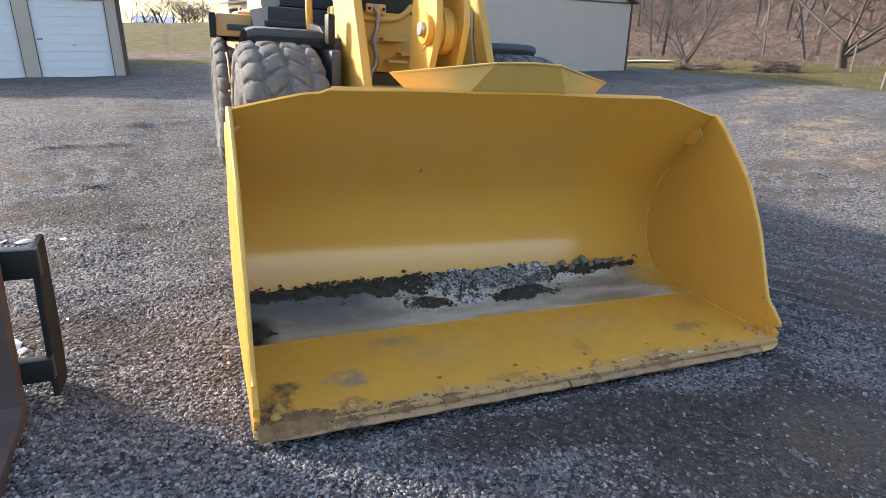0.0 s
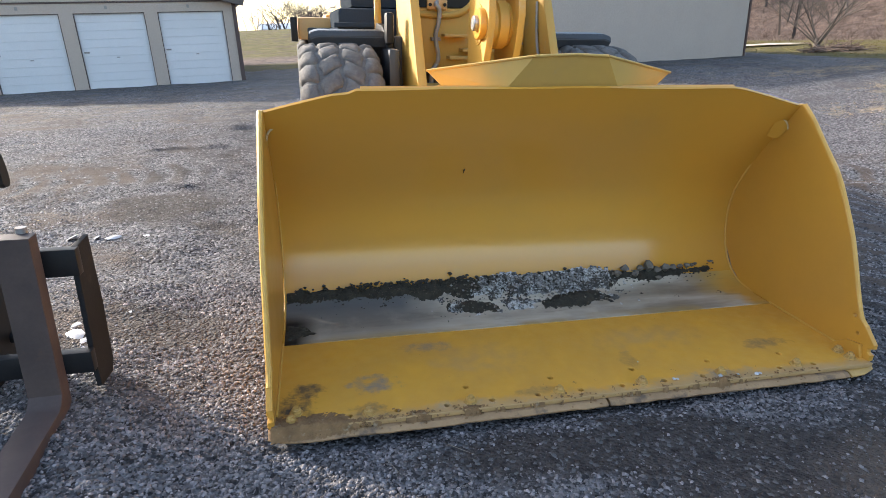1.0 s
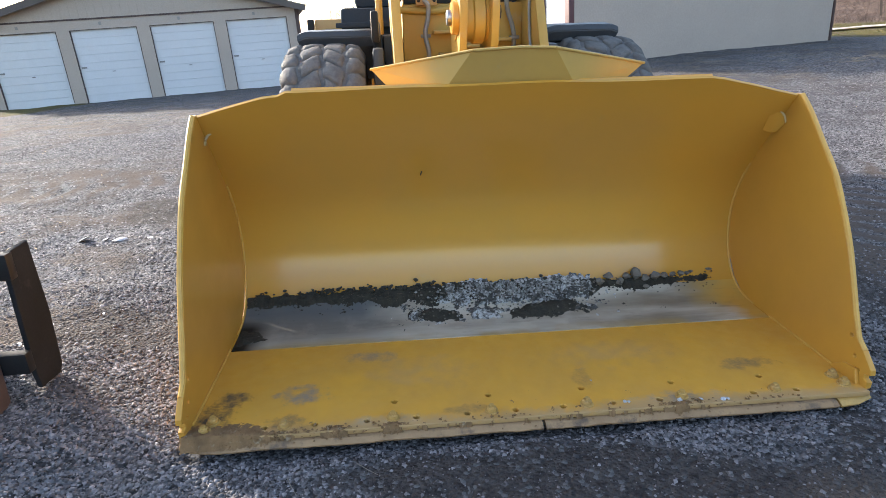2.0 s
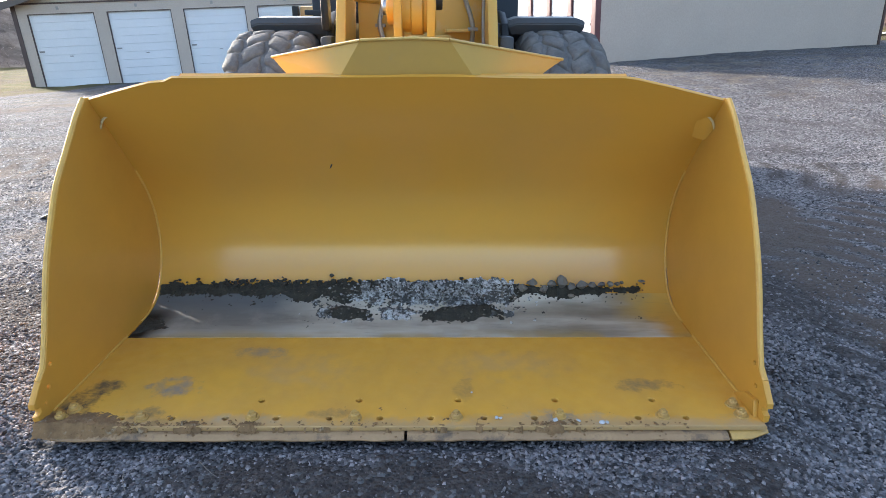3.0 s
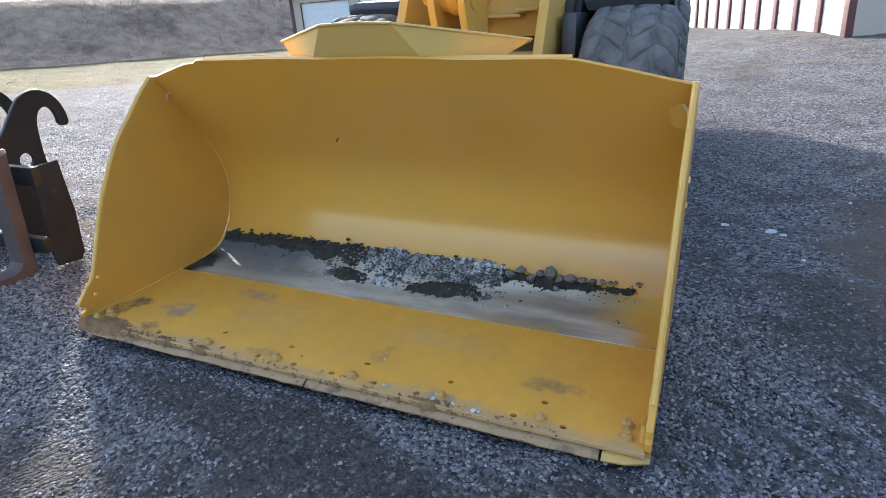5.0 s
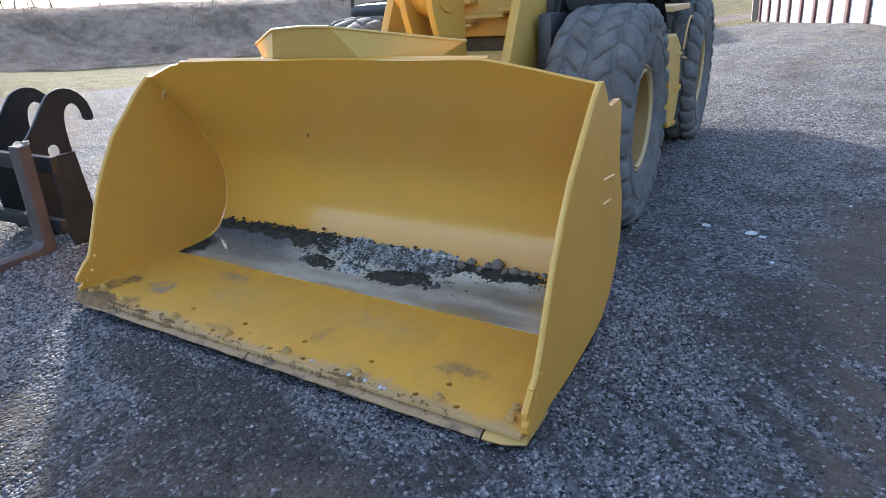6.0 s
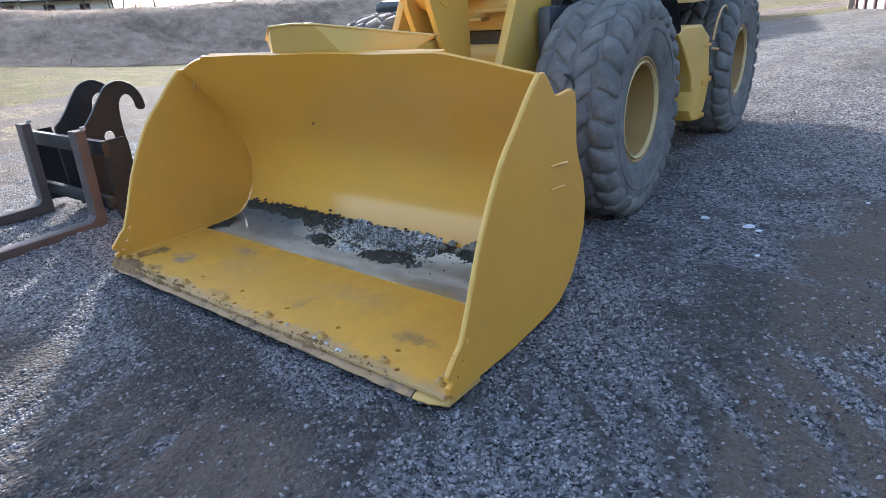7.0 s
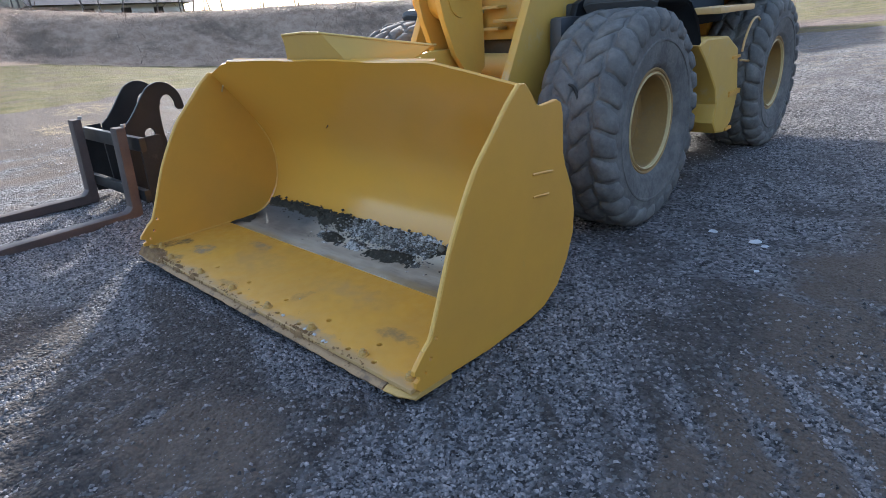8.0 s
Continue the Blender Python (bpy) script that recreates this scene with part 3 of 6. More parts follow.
ground()


# ---- storage buildings ----
def garage():
    """Gable end with four roller doors; the right corner of the front is the origin, the front runs to -x."""
    P, W, MG, H, EAVE = 2.19, 1.823, 0.338, 2.082, 2.383
    L, D = 2 * MG + 3 * P + W, 14.0
    e = thing("garage_building", "tan metal-sided storage garage with four white roller doors", "building", Matrix.Translation((-2.925, 18.535, 0.285)) @ Matrix.Rotation(radians(8.9), 4, "Z"))
    ridge = EAVE + L / 2 * 0.28
    wall = bmesh.new()
    lefts = [-(MG + k * P + W) for k in range(4)]
    xs = [0.0] + [v for l in lefts for v in (l + W, l)] + [-L]
    for k in range(0, len(xs), 2):
        add_box(wall, xs[k + 1], xs[k], 0, 0.15, -0.4, H, 0.0)
    add_box(wall, -L, 0, 0, 0.15, H, EAVE, 0.0)
    add_box(wall, -0.15, 0, 0.15, D, -0.4, EAVE, 0.0)
    add_box(wall, -L, -L + 0.15, 0.15, D, -0.4, EAVE, 0.0)
    add_box(wall, -L + 0.15, -0.15, D - 0.15, D, -0.4, EAVE, 0.0)
    for y0 in (0.0, D - 0.15):
        lo = [wall.verts.new((x, y, z)) for y in (y0, y0 + 0.15) for x, z in ((0, EAVE), (-L, EAVE), (-L / 2, ridge))]
        for f in ((0, 1, 2), (5, 4, 3), (0, 3, 4, 1), (1, 4, 5, 2), (2, 5, 3, 0)):
            wall.faces.new([lo[i] for i in f])
    for x in np.arange(-L + 0.1, 0, 0.23):
        top = EAVE + (L / 2 - abs(x + L / 2)) * 0.28
        add_box(wall, x, x + 0.02, -0.012, 0.004, EAVE + 0.03, top, 0)
    part("wall", wall, M_WALL, e, smooth=None)
    trim = bmesh.new()
    add_box(trim, -L - 0.02, 0.02, -0.03, 0.0, EAVE - 0.02, EAVE + 0.025, 0.004)
    for x in (0.0, -L):
        add_box(trim, x - 0.06, x + 0.06, -0.028, 0.10, -0.4, EAVE - 0.02, 0.004)
    part("trim", trim, M_TRIM, e, smooth=None)
    roof = bmesh.new()
    for s in (1, -1):
        m = Matrix.Translation((-L / 2, 0, ridge + 0.02)) @ Matrix.Rotation(math.atan(0.28) * s, 4, "Y")
        r = L / 2 / math.cos(math.atan(0.28)) + 0.3
        add_box(roof, 0 if s > 0 else -r, r if s > 0 else 0, -0.3, D + 0.3, 0, 0.06, 0.0, m)
        add_box(roof, 0 if s > 0 else -r, r if s > 0 else 0, -0.34, -0.3, -0.12, 0.07, 0.0, m)
    part("roof", roof, M_ROOF, e, smooth=None)
    floor = box(-L + 0.15, -0.15, 0.15, D - 0.15, -0.02, 0.02, bevel=0)
    part("slab", floor, M_WALL, e, smooth=None)
    slat_bm = box(0, W - 0.024, 0, 0.021, 0, H / 9 - 0.003, bevel=0.007)
    slat_mesh = bpy.data.meshes.new("slat")
    slat_bm.to_mesh(slat_mesh)
    slat_bm.free()
    slat_mesh.materials.append(M_DOOR)
    for k, l in enumerate(lefts):
        door = part("door", box(l + 0.012, l + W - 0.012, 0.075, 0.09, 0.0, H, bevel=0), M_DOOR, e, "white horizontal-ribbed roller door", smooth=None)
        for i in range(9):
            slat = new("slat", slat_mesh)
            slat.parent = door
            slat.location = (l + 0.012, 0.055, i * H / 9 + 0.014)
        part("bottom_seal", box(l + 0.012, l + W - 0.012, 0.05, 0.085, 0.0, 0.014, bevel=0), M_BLACK, door)
        h = bmesh.new()
        add_box(h, l + 0.06, l + 0.20, 0.03, 0.055, H * 0.49, H * 0.49 + 0.045, 0.004)
        part("latch", h, M_STEEL, door, "grey metal slide latch")
        part("pull", box(l + W * 0.48, l + W * 0.48 + 0.09, 0.035, 0.055, H * 0.42, H * 0.42 + 0.025, bevel=0.004), M_STEEL, door)
        # thin brown strips draw the dark shadow line round the door
        fr = bmesh.new()
        for x0, x1, z0, z1 in ((l - 0.006, l + 0.012, -0.3, H), (l + W - 0.012, l + W + 0.006, -0.3, H), (l - 0.006, l + W + 0.006, H, H + 0.018)):
            add_box(fr, x0, x1, -0.008, 0.054, z0, z1, 0.0)
        part("door_shadow_frame", fr, M_TRIM, e, smooth=None)
        part("unit_sign", box(l + W * 0.45, l + W * 0.45 + 0.07, -0.012, -0.004, H + 0.12, H + 0.21, bevel=0), M_LETTER, e, "small faded marker plate above the door")


garage()


def barn():
    """Low storage shed: plain gable end facing -y, a row of narrow white doors on its long side."""
    W, EAVE, D, Q = 9.0, 2.2, 13.2, 1.19
    e = thing("storage_shed", "long tan storage shed with narrow white doors between maroon posts", "building", Matrix.Translation((4.17, 13.0, 0.48)) @ Matrix.Rotation(radians(15.5), 4, "Z"))
    ridge = EAVE + W / 2 * 0.25
    wall = bmesh.new()
    add_box(wall, 0.0, W, 0, 0.12, -0.6, EAVE, 0)
    part("side_wall", box(W - 0.12, W, 0.12, D, -0.6, EAVE, bevel=0), M_WALL, e, smooth=None)
    part("header", box(0.0, 0.12, 0.12, D - 0.12, EAVE - 0.2, EAVE, bevel=0), M_WALL, e, smooth=None)
    part("rear_wall", box(0.0, W - 0.12, D - 0.12, D, -0.6, ridge - 0.3, bevel=0), M_WALL, e, smooth=None)
    v = [wall.verts.new((x, y, z)) for y in (0.0, 0.12) for x, z in ((0, EAVE), (W, EAVE), (W / 2, ridge))]
    for f in ((0, 1, 2), (5, 4, 3), (0, 3, 4, 1), (1, 4, 5, 2), (2, 5, 3, 0)):
        wall.faces.new([v[i] for i in f])
    part("wall", wall, M_WALL, e, smooth=None)
    trim = bmesh.new()
    add_box(trim, -0.02, W + 0.02, -0.025, 0.0, EAVE - 0.03, EAVE + 0.01, 0)
    add_box(trim, W - 0.05, W + 0.03, -0.027, 0.08, -0.6, EAVE - 0.03, 0)
    part("trim", trim, M_TRIM, e, smooth=None)
    roof = bmesh.new()
    for s in (1, -1):
        m = Matrix.Translation((W / 2, 0, ridge + 0.02)) @ Matrix.Rotation(math.atan(0.25) * s, 4, "Y")
        r = W / 2 / math.cos(math.atan(0.25)) + 0.2
        add_box(roof, 0 if s > 0 else -r, r if s > 0 else 0, -0.2, D + 0.2, 0, 0.05, 0, m)
    part("roof", roof, M_ROOF, e, smooth=None)
    part("slab", box(0.12, W - 0.12, 0.12, D - 0.12, -0.02, 0.02, bevel=0), M_WALL, e, smooth=None)
    n = int((D - 0.2) / Q)
    for k in range(n + 1):
        y = 0.0 + k * Q
        part("post", box(-0.02, 0.13, y - 0.03, y + 0.17, -0.6, EAVE - 0.2, bevel=0.006), M_MAROON, e, "maroon metal corner post")
    slat_bm = box(0, 0.021, 0, Q - 0.22, 0, 0.229, bevel=0.007)
    slat_mesh = bpy.data.meshes.new("slat")
    slat_bm.to_mesh(slat_mesh)
    slat_bm.free()
    slat_mesh.materials.append(M_DOOR)
    for k in range(n):
        y = k * Q + 0.17
        dd = part("door", box(0.055, 0.07, y, y + Q - 0.2, -0.5, EAVE - 0.2, bevel=0), M_DOOR, e, "narrow white ribbed door", smooth=None)
        for i in range(8):
            slat = new("slat", slat_mesh)
            slat.parent = dd
            slat.location = (0.035, y + 0.01, i * 0.245 + 0.01)
        part("latch", box(0.012, 0.035, y + 0.08, y + 0.13, 0.9, 0.96, bevel=0.003), M_STEEL, dd)


barn()


# ---- loader bucket ----
BUCKET = SLOPE @ Matrix.Rotation(radians(-1.3), 4, "Z")
PROFILE = [(0.69, 0.050), (0.80, 0.051), (0.90, 0.056), (0.98, 0.070), (1.05, 0.100), (1.11, 0.155), (1.157, 0.23), (1.188, 0.32), (1.203, 0.42), (1.198, 0.53), (1.163, 0.65), (1.10, 0.765), (1.01, 0.895), (0.915, 1.02), (0.83, 1.13)]
TOP = [(-1.41, 1.185), (-1.10, 1.262), (-1.03, 1.270), (-0.99, 1.288), (0.0, 1.293), (0.93, 1.285), (0.99, 1.278), (1.17, 1.243), (1.41, 1.185)]


def fine_profile():
    pts = [Vector((0, a, b)) for a, b in PROFILE]
    out = []
    for i in range(len(pts) - 1):
        a, b, c, d = pts[max(i - 1, 0)], pts[i], pts[i + 1], pts[min(i + 2, len(pts) - 1)]
        for k in range(4):
            u = k / 4
            out.append(0.5 * ((2 * b) + (c - a) * u + (2 * a - 5 * b + 4 * c - d) * u * u + (3 * b - a - 3 * c + d) * u ** 3))
    return out + [pts[-1]]


def strip(line, xs, thick, tops=None, lift=0.0):
    """A bent plate: a line in y, z drawn along x; thick goes to its outer side. tops: heights of the cut upper edge."""
    bm = bmesh.new()
    n = len(line)
    outs = []
    for i in range(n):
        way = line[min(i + 1, n - 1)] - line[max(i - 1, 0)]
        outs.append(Vector((0, way.z, -way.y)).normalized())
    grid = []
    for j, x in enumerate(xs):
        row = []
        for i, p in enumerate(line):
            q = p - outs[i] * lift
            row.append((q, outs[i]))
        if tops:
            p, o = row[-1]
            way = (line[-1] - line[-2]).normalized()
            row.append((p + way * ((tops[j] - p.z) / way.z), o))
        grid.append([[bm.verts.new((x, q.y + o.y * s * thick, q.z + o.z * s * thick)) for q, o in row] for s in (0, 1)])
    m = len(grid[0][0])
    for a, b in zip(grid, grid[1:]):
        for i in range(m - 1):
            bm.faces.new((a[0][i], a[0][i + 1], b[0][i + 1], b[0][i]))
            bm.faces.new((a[1][i], b[1][i], b[1][i + 1], a[1][i + 1]))
        bm.faces.new((a[0][0], b[0][0], b[1][0], a[1][0]))
        bm.faces.new((a[0][-1], a[1][-1], b[1][-1], b[0][-1]))
    for g, flip in ((grid[0], 1), (grid[-1], 0)):
        for i in range(m - 1):
            f = (g[0][i], g[1][i], g[1][i + 1], g[0][i + 1])
            bm.faces.new(f if flip else f[::-1])
    bmesh.ops.recalc_face_normals(bm, faces=bm.faces)
    return bm


SIDE = [(0.775, 1.192), (0.690, 1.120), (0.585, 1.010), (0.465, 0.885), (0.375, 0.750), (0.290, 0.600), (0.228, 0.460), (0.178, 0.340), (0.128, 0.235), (0.082, 0.198), (0.020, 0.135), (0.018, 0.118), (0.048, 0.106), (0.046, 0.084), (0.024, 0.076), (0.026, 0.050), (0.045, 0.030), (0.500, 0.016), (0.830, 0.034), (0.952, 0.058), (1.070, 0.130), (1.160, 0.250), (1.213, 0.380), (1.222, 0.500), (1.195, 0.630), (1.135, 0.755), (1.112, 0.830), (1.105, 1.020), (1.090, 1.070), (1.055, 1.088), (0.990, 1.082), (0.928, 1.078), (0.892, 1.090), (0.864, 1.128), (0.830, 1.168), (0.805, 1.192)]


def hex_bolt(parent, x, y, z, r=0.021, h=0.022, turn=0.0, lean=None):
    bm = bmesh.new()
    m = Matrix.Translation((x, y, z)) @ Matrix.Rotation(turn, 4, "Z")
    made = bmesh.ops.create_cone(bm, cap_ends=True, segments=6, radius1=r, radius2=r * 0.97, depth=h, matrix=m @ Matrix.Translation((0, 0, h / 2)))
    bmesh.ops.bevel(bm, geom=[e for e in bm.edges], offset=0.0025, segments=1, affect="EDGES")
    bmesh.ops.create_cone(bm, cap_ends=True, segments=12, radius1=r * 0.55, radius2=r * 0.5, depth=0.010, matrix=m @ Matrix.Translation((0, 0, h + 0.004)))
    bmesh.ops.create_cone(bm, cap_ends=True, segments=16, radius1=r * 1.35, radius2=r * 1.3, depth=0.005, matrix=m @ Matrix.Translation((0, 0, 0.0025)))
    return part("bolt", bm, M_BOLT, parent, smooth=30)


def bucket():
    e = thing("loader_bucket", "large yellow steel loader bucket resting on gravel, dirt inside", "bucket", BUCKET)
    line = fine_profile()
    xs = sorted({x for x, _ in TOP} | set(np.linspace(-1.41, 1.41, 25).round(3).tolist()))
    tops = [float(np.interp(x, [a for a, _ in TOP], [b for _, b in TOP])) + 0.0025 * math.sin(x * 9) for x in xs]
    part("shell", strip(line, xs, 0.014, tops), M_SHELL, e)
    # raised strip welded along the middle of the upper edge
    back = strip([Vector((0, 0.752, 1.258)), Vector((0, 0.734, 1.284))], np.linspace(-0.97, 0.95, 9).tolist(), 0.016, None, -0.015)
    part("top_edge_bar", back, M_PAINT, e, "worn yellow bar along the upper edge")
    holes = [(x, 0.170, 0.0165) for x in (-0.995, -0.589, -0.187, 0.221, 0.622, 1.023)]
    holes += [(x, 0.052, 0.016) for x in (-1.11, -0.91, -0.70, -0.50, -0.29, -0.09, 0.11, 0.32, 0.52, 0.93, 1.12)]
    plate("floor_plate", [(-1.41, 0.004), (1.41, 0.004), (1.41, 0.70), (-1.41, 0.70)], holes[1:], 0.022, Matrix.Translation((0, 0, 0.038)), M_FLOOR, e, "yellow floor plate scuffed grey near the edge", 0.003)
    plate("under_plate", [(-1.40, 0.16), (1.40, 0.16), (1.40, 0.70), (-1.40, 0.70)], [], 0.016, Matrix.Translation((0, 0, 0.014)), M_DARK, e)
    # side plates; two open bolt holes near the front lower corner of each
    for x in (-1.42, 1.42):
        plate("side_plate", SIDE, [(0.115, 0.155, 0.013), (0.155, 0.235, 0.013), (0.078, 0.105, 0.010)], 0.026, in_yz(x), M_PAINT, e)
        s = 1 if x > 0 else -1
        # rounded bar welded on the front edge
        bm = bmesh.new()
        add_tube(bm, [(x, a - 0.002, b) for a, b in SIDE[0:10]], 0.0115, 8)
        part("edge_bar", bm, M_WELD, e, "edge bar with paint rubbed pale")
        # rounded tab bridging the upper corner
        arc = [Vector((x - s * 0.012, 0.845, 1.050)), Vector((x - s * 0.022, 0.850, 1.082)), Vector((x - s * 0.042, 0.856, 1.102)), Vector((x - s * 0.068, 0.862, 1.104)), Vector((x - s * 0.090, 0.872, 1.086))]
        low = [Vector((x - s * 0.012, 0.905, 1.000)), Vector((x - s * 0.022, 0.905, 0.996)), Vector((x - s * 0.038, 0.908, 0.996)), Vector((x - s * 0.055, 0.914, 1.000)), Vector((x - s * 0.075, 0.925, 1.008))]
        bm = bmesh.new()
        rows = [[bm.verts.new(p.lerp(q, k)) for p, q in zip(arc, low)] for k in (0.0, 0.5, 1.0)]
        tab = [bm.faces.new((a[i], a[i + 1], b[i + 1], b[i])) for a, b in zip(rows, rows[1:]) for i in range(4)]
        bmesh.ops.recalc_face_normals(bm, faces=bm.faces)
        bmesh.ops.solidify(bm, geom=tab, thickness=0.008)
        if s > 0:
            part("corner_gusset", bm, M_SHELL, e, smooth=70)
        else:
            bm.free()
        # pale tone paints the light caught along the corner's upper edge
        part("weld_arc", tube(arc, 0.006, 6), M_RING, e, "weld arc in a pale tone for its lit edge")
        # weld bead between side plate and shell
        bm = bmesh.new()
        add_tube(bm, [(x - s * 0.017, p.y - 0.004, p.z + 0.003) for p in line[6:48:3]], 0.0056, 8)
        add_tube(bm, [(x - s * 0.017, 0.10, 0.052), (x - s * 0.017, 0.4, 0.052), (x - s * 0.017, 0.7, 0.054)], 0.0056, 8)
        part("weld_bead", bm, M_WELD, e, "pale painted weld along the side plate")
        # corner shoe at the lip
        if s > 0:
            plate("corner_shoe", [(0.06, 0.05), (0.22, 0.05), (0.15, 0.10), (0.08, 0.11)], [], 0.02, in_yz(x - s * 0.022), M_PAINT, e)
        # short weld marks outside
        if s > 0:
            bm = bmesh.new()
            add_tube(bm, [(x + 0.014, 0.855, 0.775), (x + 0.016, 0.94, 0.768), (x + 0.014, 1.02, 0.757)], 0.0065, 8)
            add_tube(bm, [(x + 0.014, 0.86, 0.665), (x + 0.016, 0.92, 0.660), (x + 0.014, 0.985, 0.652)], 0.0055, 8)
            part("weld_mark", bm, M_PAINT, e)
    # cutting edge in three lengths, with open joints
    rng = random.Random(4)
    for x0, x1, mat, label in ((-1.435, 0.008, M_EDGE, "bare scraped steel cutting edge"), (0.020, 1.262, M_EDGE, "bare scraped steel cutting edge"), (1.272, 1.432, M_BOLT, "dirty yellow end piece of the cutting edge")):
        bm = bmesh.new()
        xs2 = np.linspace(x0, x1, max(3, int((x1 - x0) / 0.05)))
        rows = []
        for x in xs2:
            c = 0.032 * max(0.0, (abs(x) - 1.28) / 0.14) ** 2
            j = rng.uniform(-0.004, 0.003)
            rows.append([bm.verts.new((x, yy, zz)) for yy, zz in ((0.23, -0.004), (0.23, 0.024), (0.020, 0.026), (-0.012 + c + j, 0.024), (-0.034 + c + j, 0.012 + j * 0.3), (-0.030 + c + j, 0.003))])
        for a, b in zip(rows, rows[1:]):
            for k in range(6):
                bm.faces.new((a[k], a[(k + 1) % 6], b[(k + 1) % 6], b[k]))
        bm.faces.new(rows[0][::-1])
        bm.faces.new(rows[-1])
        bmesh.ops.recalc_face_normals(bm, faces=bm.faces)
        part("cutting_edge", bm, mat, e, label, smooth=25)
    for i, (x, y) in enumerate([(-1.345, 0.050), (-1.325, 0.110), (-1.03, 0.052), (-0.595, 0.056), (-0.19, 0.056), (0.21, 0.056), (0.62, 0.062), (1.03, 0.062), (1.34, 0.135), (1.345, 0.068)]):
        hex_bolt(e, x, y, 0.049, turn=i * 0.7)
    # liner over the bend
    cut = [p for p in line if p.y < 1.075 and p.z < 0.2]
    part("liner", strip(cut, np.linspace(-1.395, 1.398, 9).tolist(), 0.004, None, 0.003), M_LINER, e, "scoured grey steel liner with stains")
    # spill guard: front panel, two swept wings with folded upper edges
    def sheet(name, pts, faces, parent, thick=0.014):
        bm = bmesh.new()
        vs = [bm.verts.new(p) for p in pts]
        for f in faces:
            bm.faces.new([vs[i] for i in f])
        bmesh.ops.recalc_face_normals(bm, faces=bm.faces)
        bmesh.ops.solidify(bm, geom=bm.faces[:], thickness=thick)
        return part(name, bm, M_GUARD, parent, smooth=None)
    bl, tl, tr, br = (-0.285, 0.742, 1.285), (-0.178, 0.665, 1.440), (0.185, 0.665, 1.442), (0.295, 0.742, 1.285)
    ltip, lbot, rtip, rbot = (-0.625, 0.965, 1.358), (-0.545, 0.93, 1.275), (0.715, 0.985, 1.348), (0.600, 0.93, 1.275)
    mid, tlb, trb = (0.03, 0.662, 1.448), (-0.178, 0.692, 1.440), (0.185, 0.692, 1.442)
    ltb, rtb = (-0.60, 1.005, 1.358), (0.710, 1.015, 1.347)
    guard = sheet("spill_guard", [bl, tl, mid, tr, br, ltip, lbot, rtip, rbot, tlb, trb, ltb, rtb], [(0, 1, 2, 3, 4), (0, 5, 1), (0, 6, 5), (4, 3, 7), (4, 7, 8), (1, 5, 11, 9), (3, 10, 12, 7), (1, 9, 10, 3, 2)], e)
    bm = bmesh.new()
    add_tube(bm, [(-0.575, 0.945, 1.281), (-0.27, 0.745, 1.283), (0.02, 0.736, 1.290), (0.30, 0.745, 1.283), (0.66, 0.945, 1.281)], 0.007, 6)
    part("weld_bead", bm, M_PAINT, guard)
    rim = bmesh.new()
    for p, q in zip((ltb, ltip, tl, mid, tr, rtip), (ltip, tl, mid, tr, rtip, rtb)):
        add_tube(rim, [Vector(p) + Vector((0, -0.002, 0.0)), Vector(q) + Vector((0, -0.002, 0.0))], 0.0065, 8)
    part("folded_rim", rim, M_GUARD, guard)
    # a small dark nick in the shell paint
    nick = bmesh.new()
    bmesh.ops.create_icosphere(nick, subdivisions=1, radius=0.011, matrix=Matrix.Translation((-0.40, 1.052, 0.835)) @ Matrix.Rotation(radians(-35), 4, "X") @ Matrix.Rotation(0.35, 4, "Y") @ Matrix.Diagonal((0.36, 0.4, 2.3, 1)))
    part("paint_nick", nick, M_DARK, e, "small dark nick in the paint")
    # brackets behind the bucket that carry the pins
    for x in (-0.46, -0.34, 0.45, 0.57):
        plate("lug", rounded([(1.258, 0.16), (1.258, 0.62), (1.32, 0.66), (1.52, 0.50), (1.62, 0.38), (1.60, 0.22), (1.45, 0.12)], 1), [], 0.03, in_yz(x), M_PAINT, e)
    for x in (-0.06, 0.16):
        plate("lug", rounded([(1.27, 0.62), (1.10, 0.90), (1.02, 1.05), (1.10, 1.16), (1.40, 1.20), (1.52, 1.10), (1.38, 0.75)], 1), [], 0.03, in_yz(x), M_PAINT, e)
    return e


bucket()


# ---- what lies in the bucket ----
def lump(rng, size, flat=0.7, n=1):
    """A rough stone: a subdivided cube or octahedron pushed out of shape. Returns arrays."""
    v = np.array([(1, 0, 0), (-1, 0, 0), (0, 1, 0), (0, -1, 0), (0, 0, 1), (0, 0, -1), (.7, .7, 0), (-.7, .7, 0), (.7, -.7, 0), (-.7, -.7, 0), (.7, 0, .7), (-.7, 0, .7), (0, .7, .7), (0, -.7, .7)], float)
    f = [(4, 10, 12), (0, 6, 10), (10, 6, 12), (6, 2, 12), (4, 12, 11), (12, 2, 7), (12, 7, 11), (11, 7, 1), (4, 11, 13), (11, 1, 9), (11, 9, 13), (13, 9, 3), (4, 13, 10), (13, 3, 8), (13, 8, 10), (10, 8, 0),
         (5, 6, 0), (5, 2, 6), (5, 7, 2), (5, 1, 7), (5, 9, 1), (5, 3, 9), (5, 8, 3), (5, 0, 8)]
    v = v * rng.uniform(0.72, 1.15, (14, 1)) * np.array([1, rng.uniform(0.6, 1), flat * rng.uniform(0.7, 1.1)]) * size
    a, b = rng.uniform(0, 6.3), rng.uniform(-0.5, 0.5)
    r = np.array([[math.cos(a), -math.sin(a), 0], [math.sin(a), math.cos(a), 0], [0, 0, 1]]) @ np.array([[1, 0, 0], [0, math.cos(b), -math.sin(b)], [0, math.sin(b), math.cos(b)]])
    return v @ r.T, f


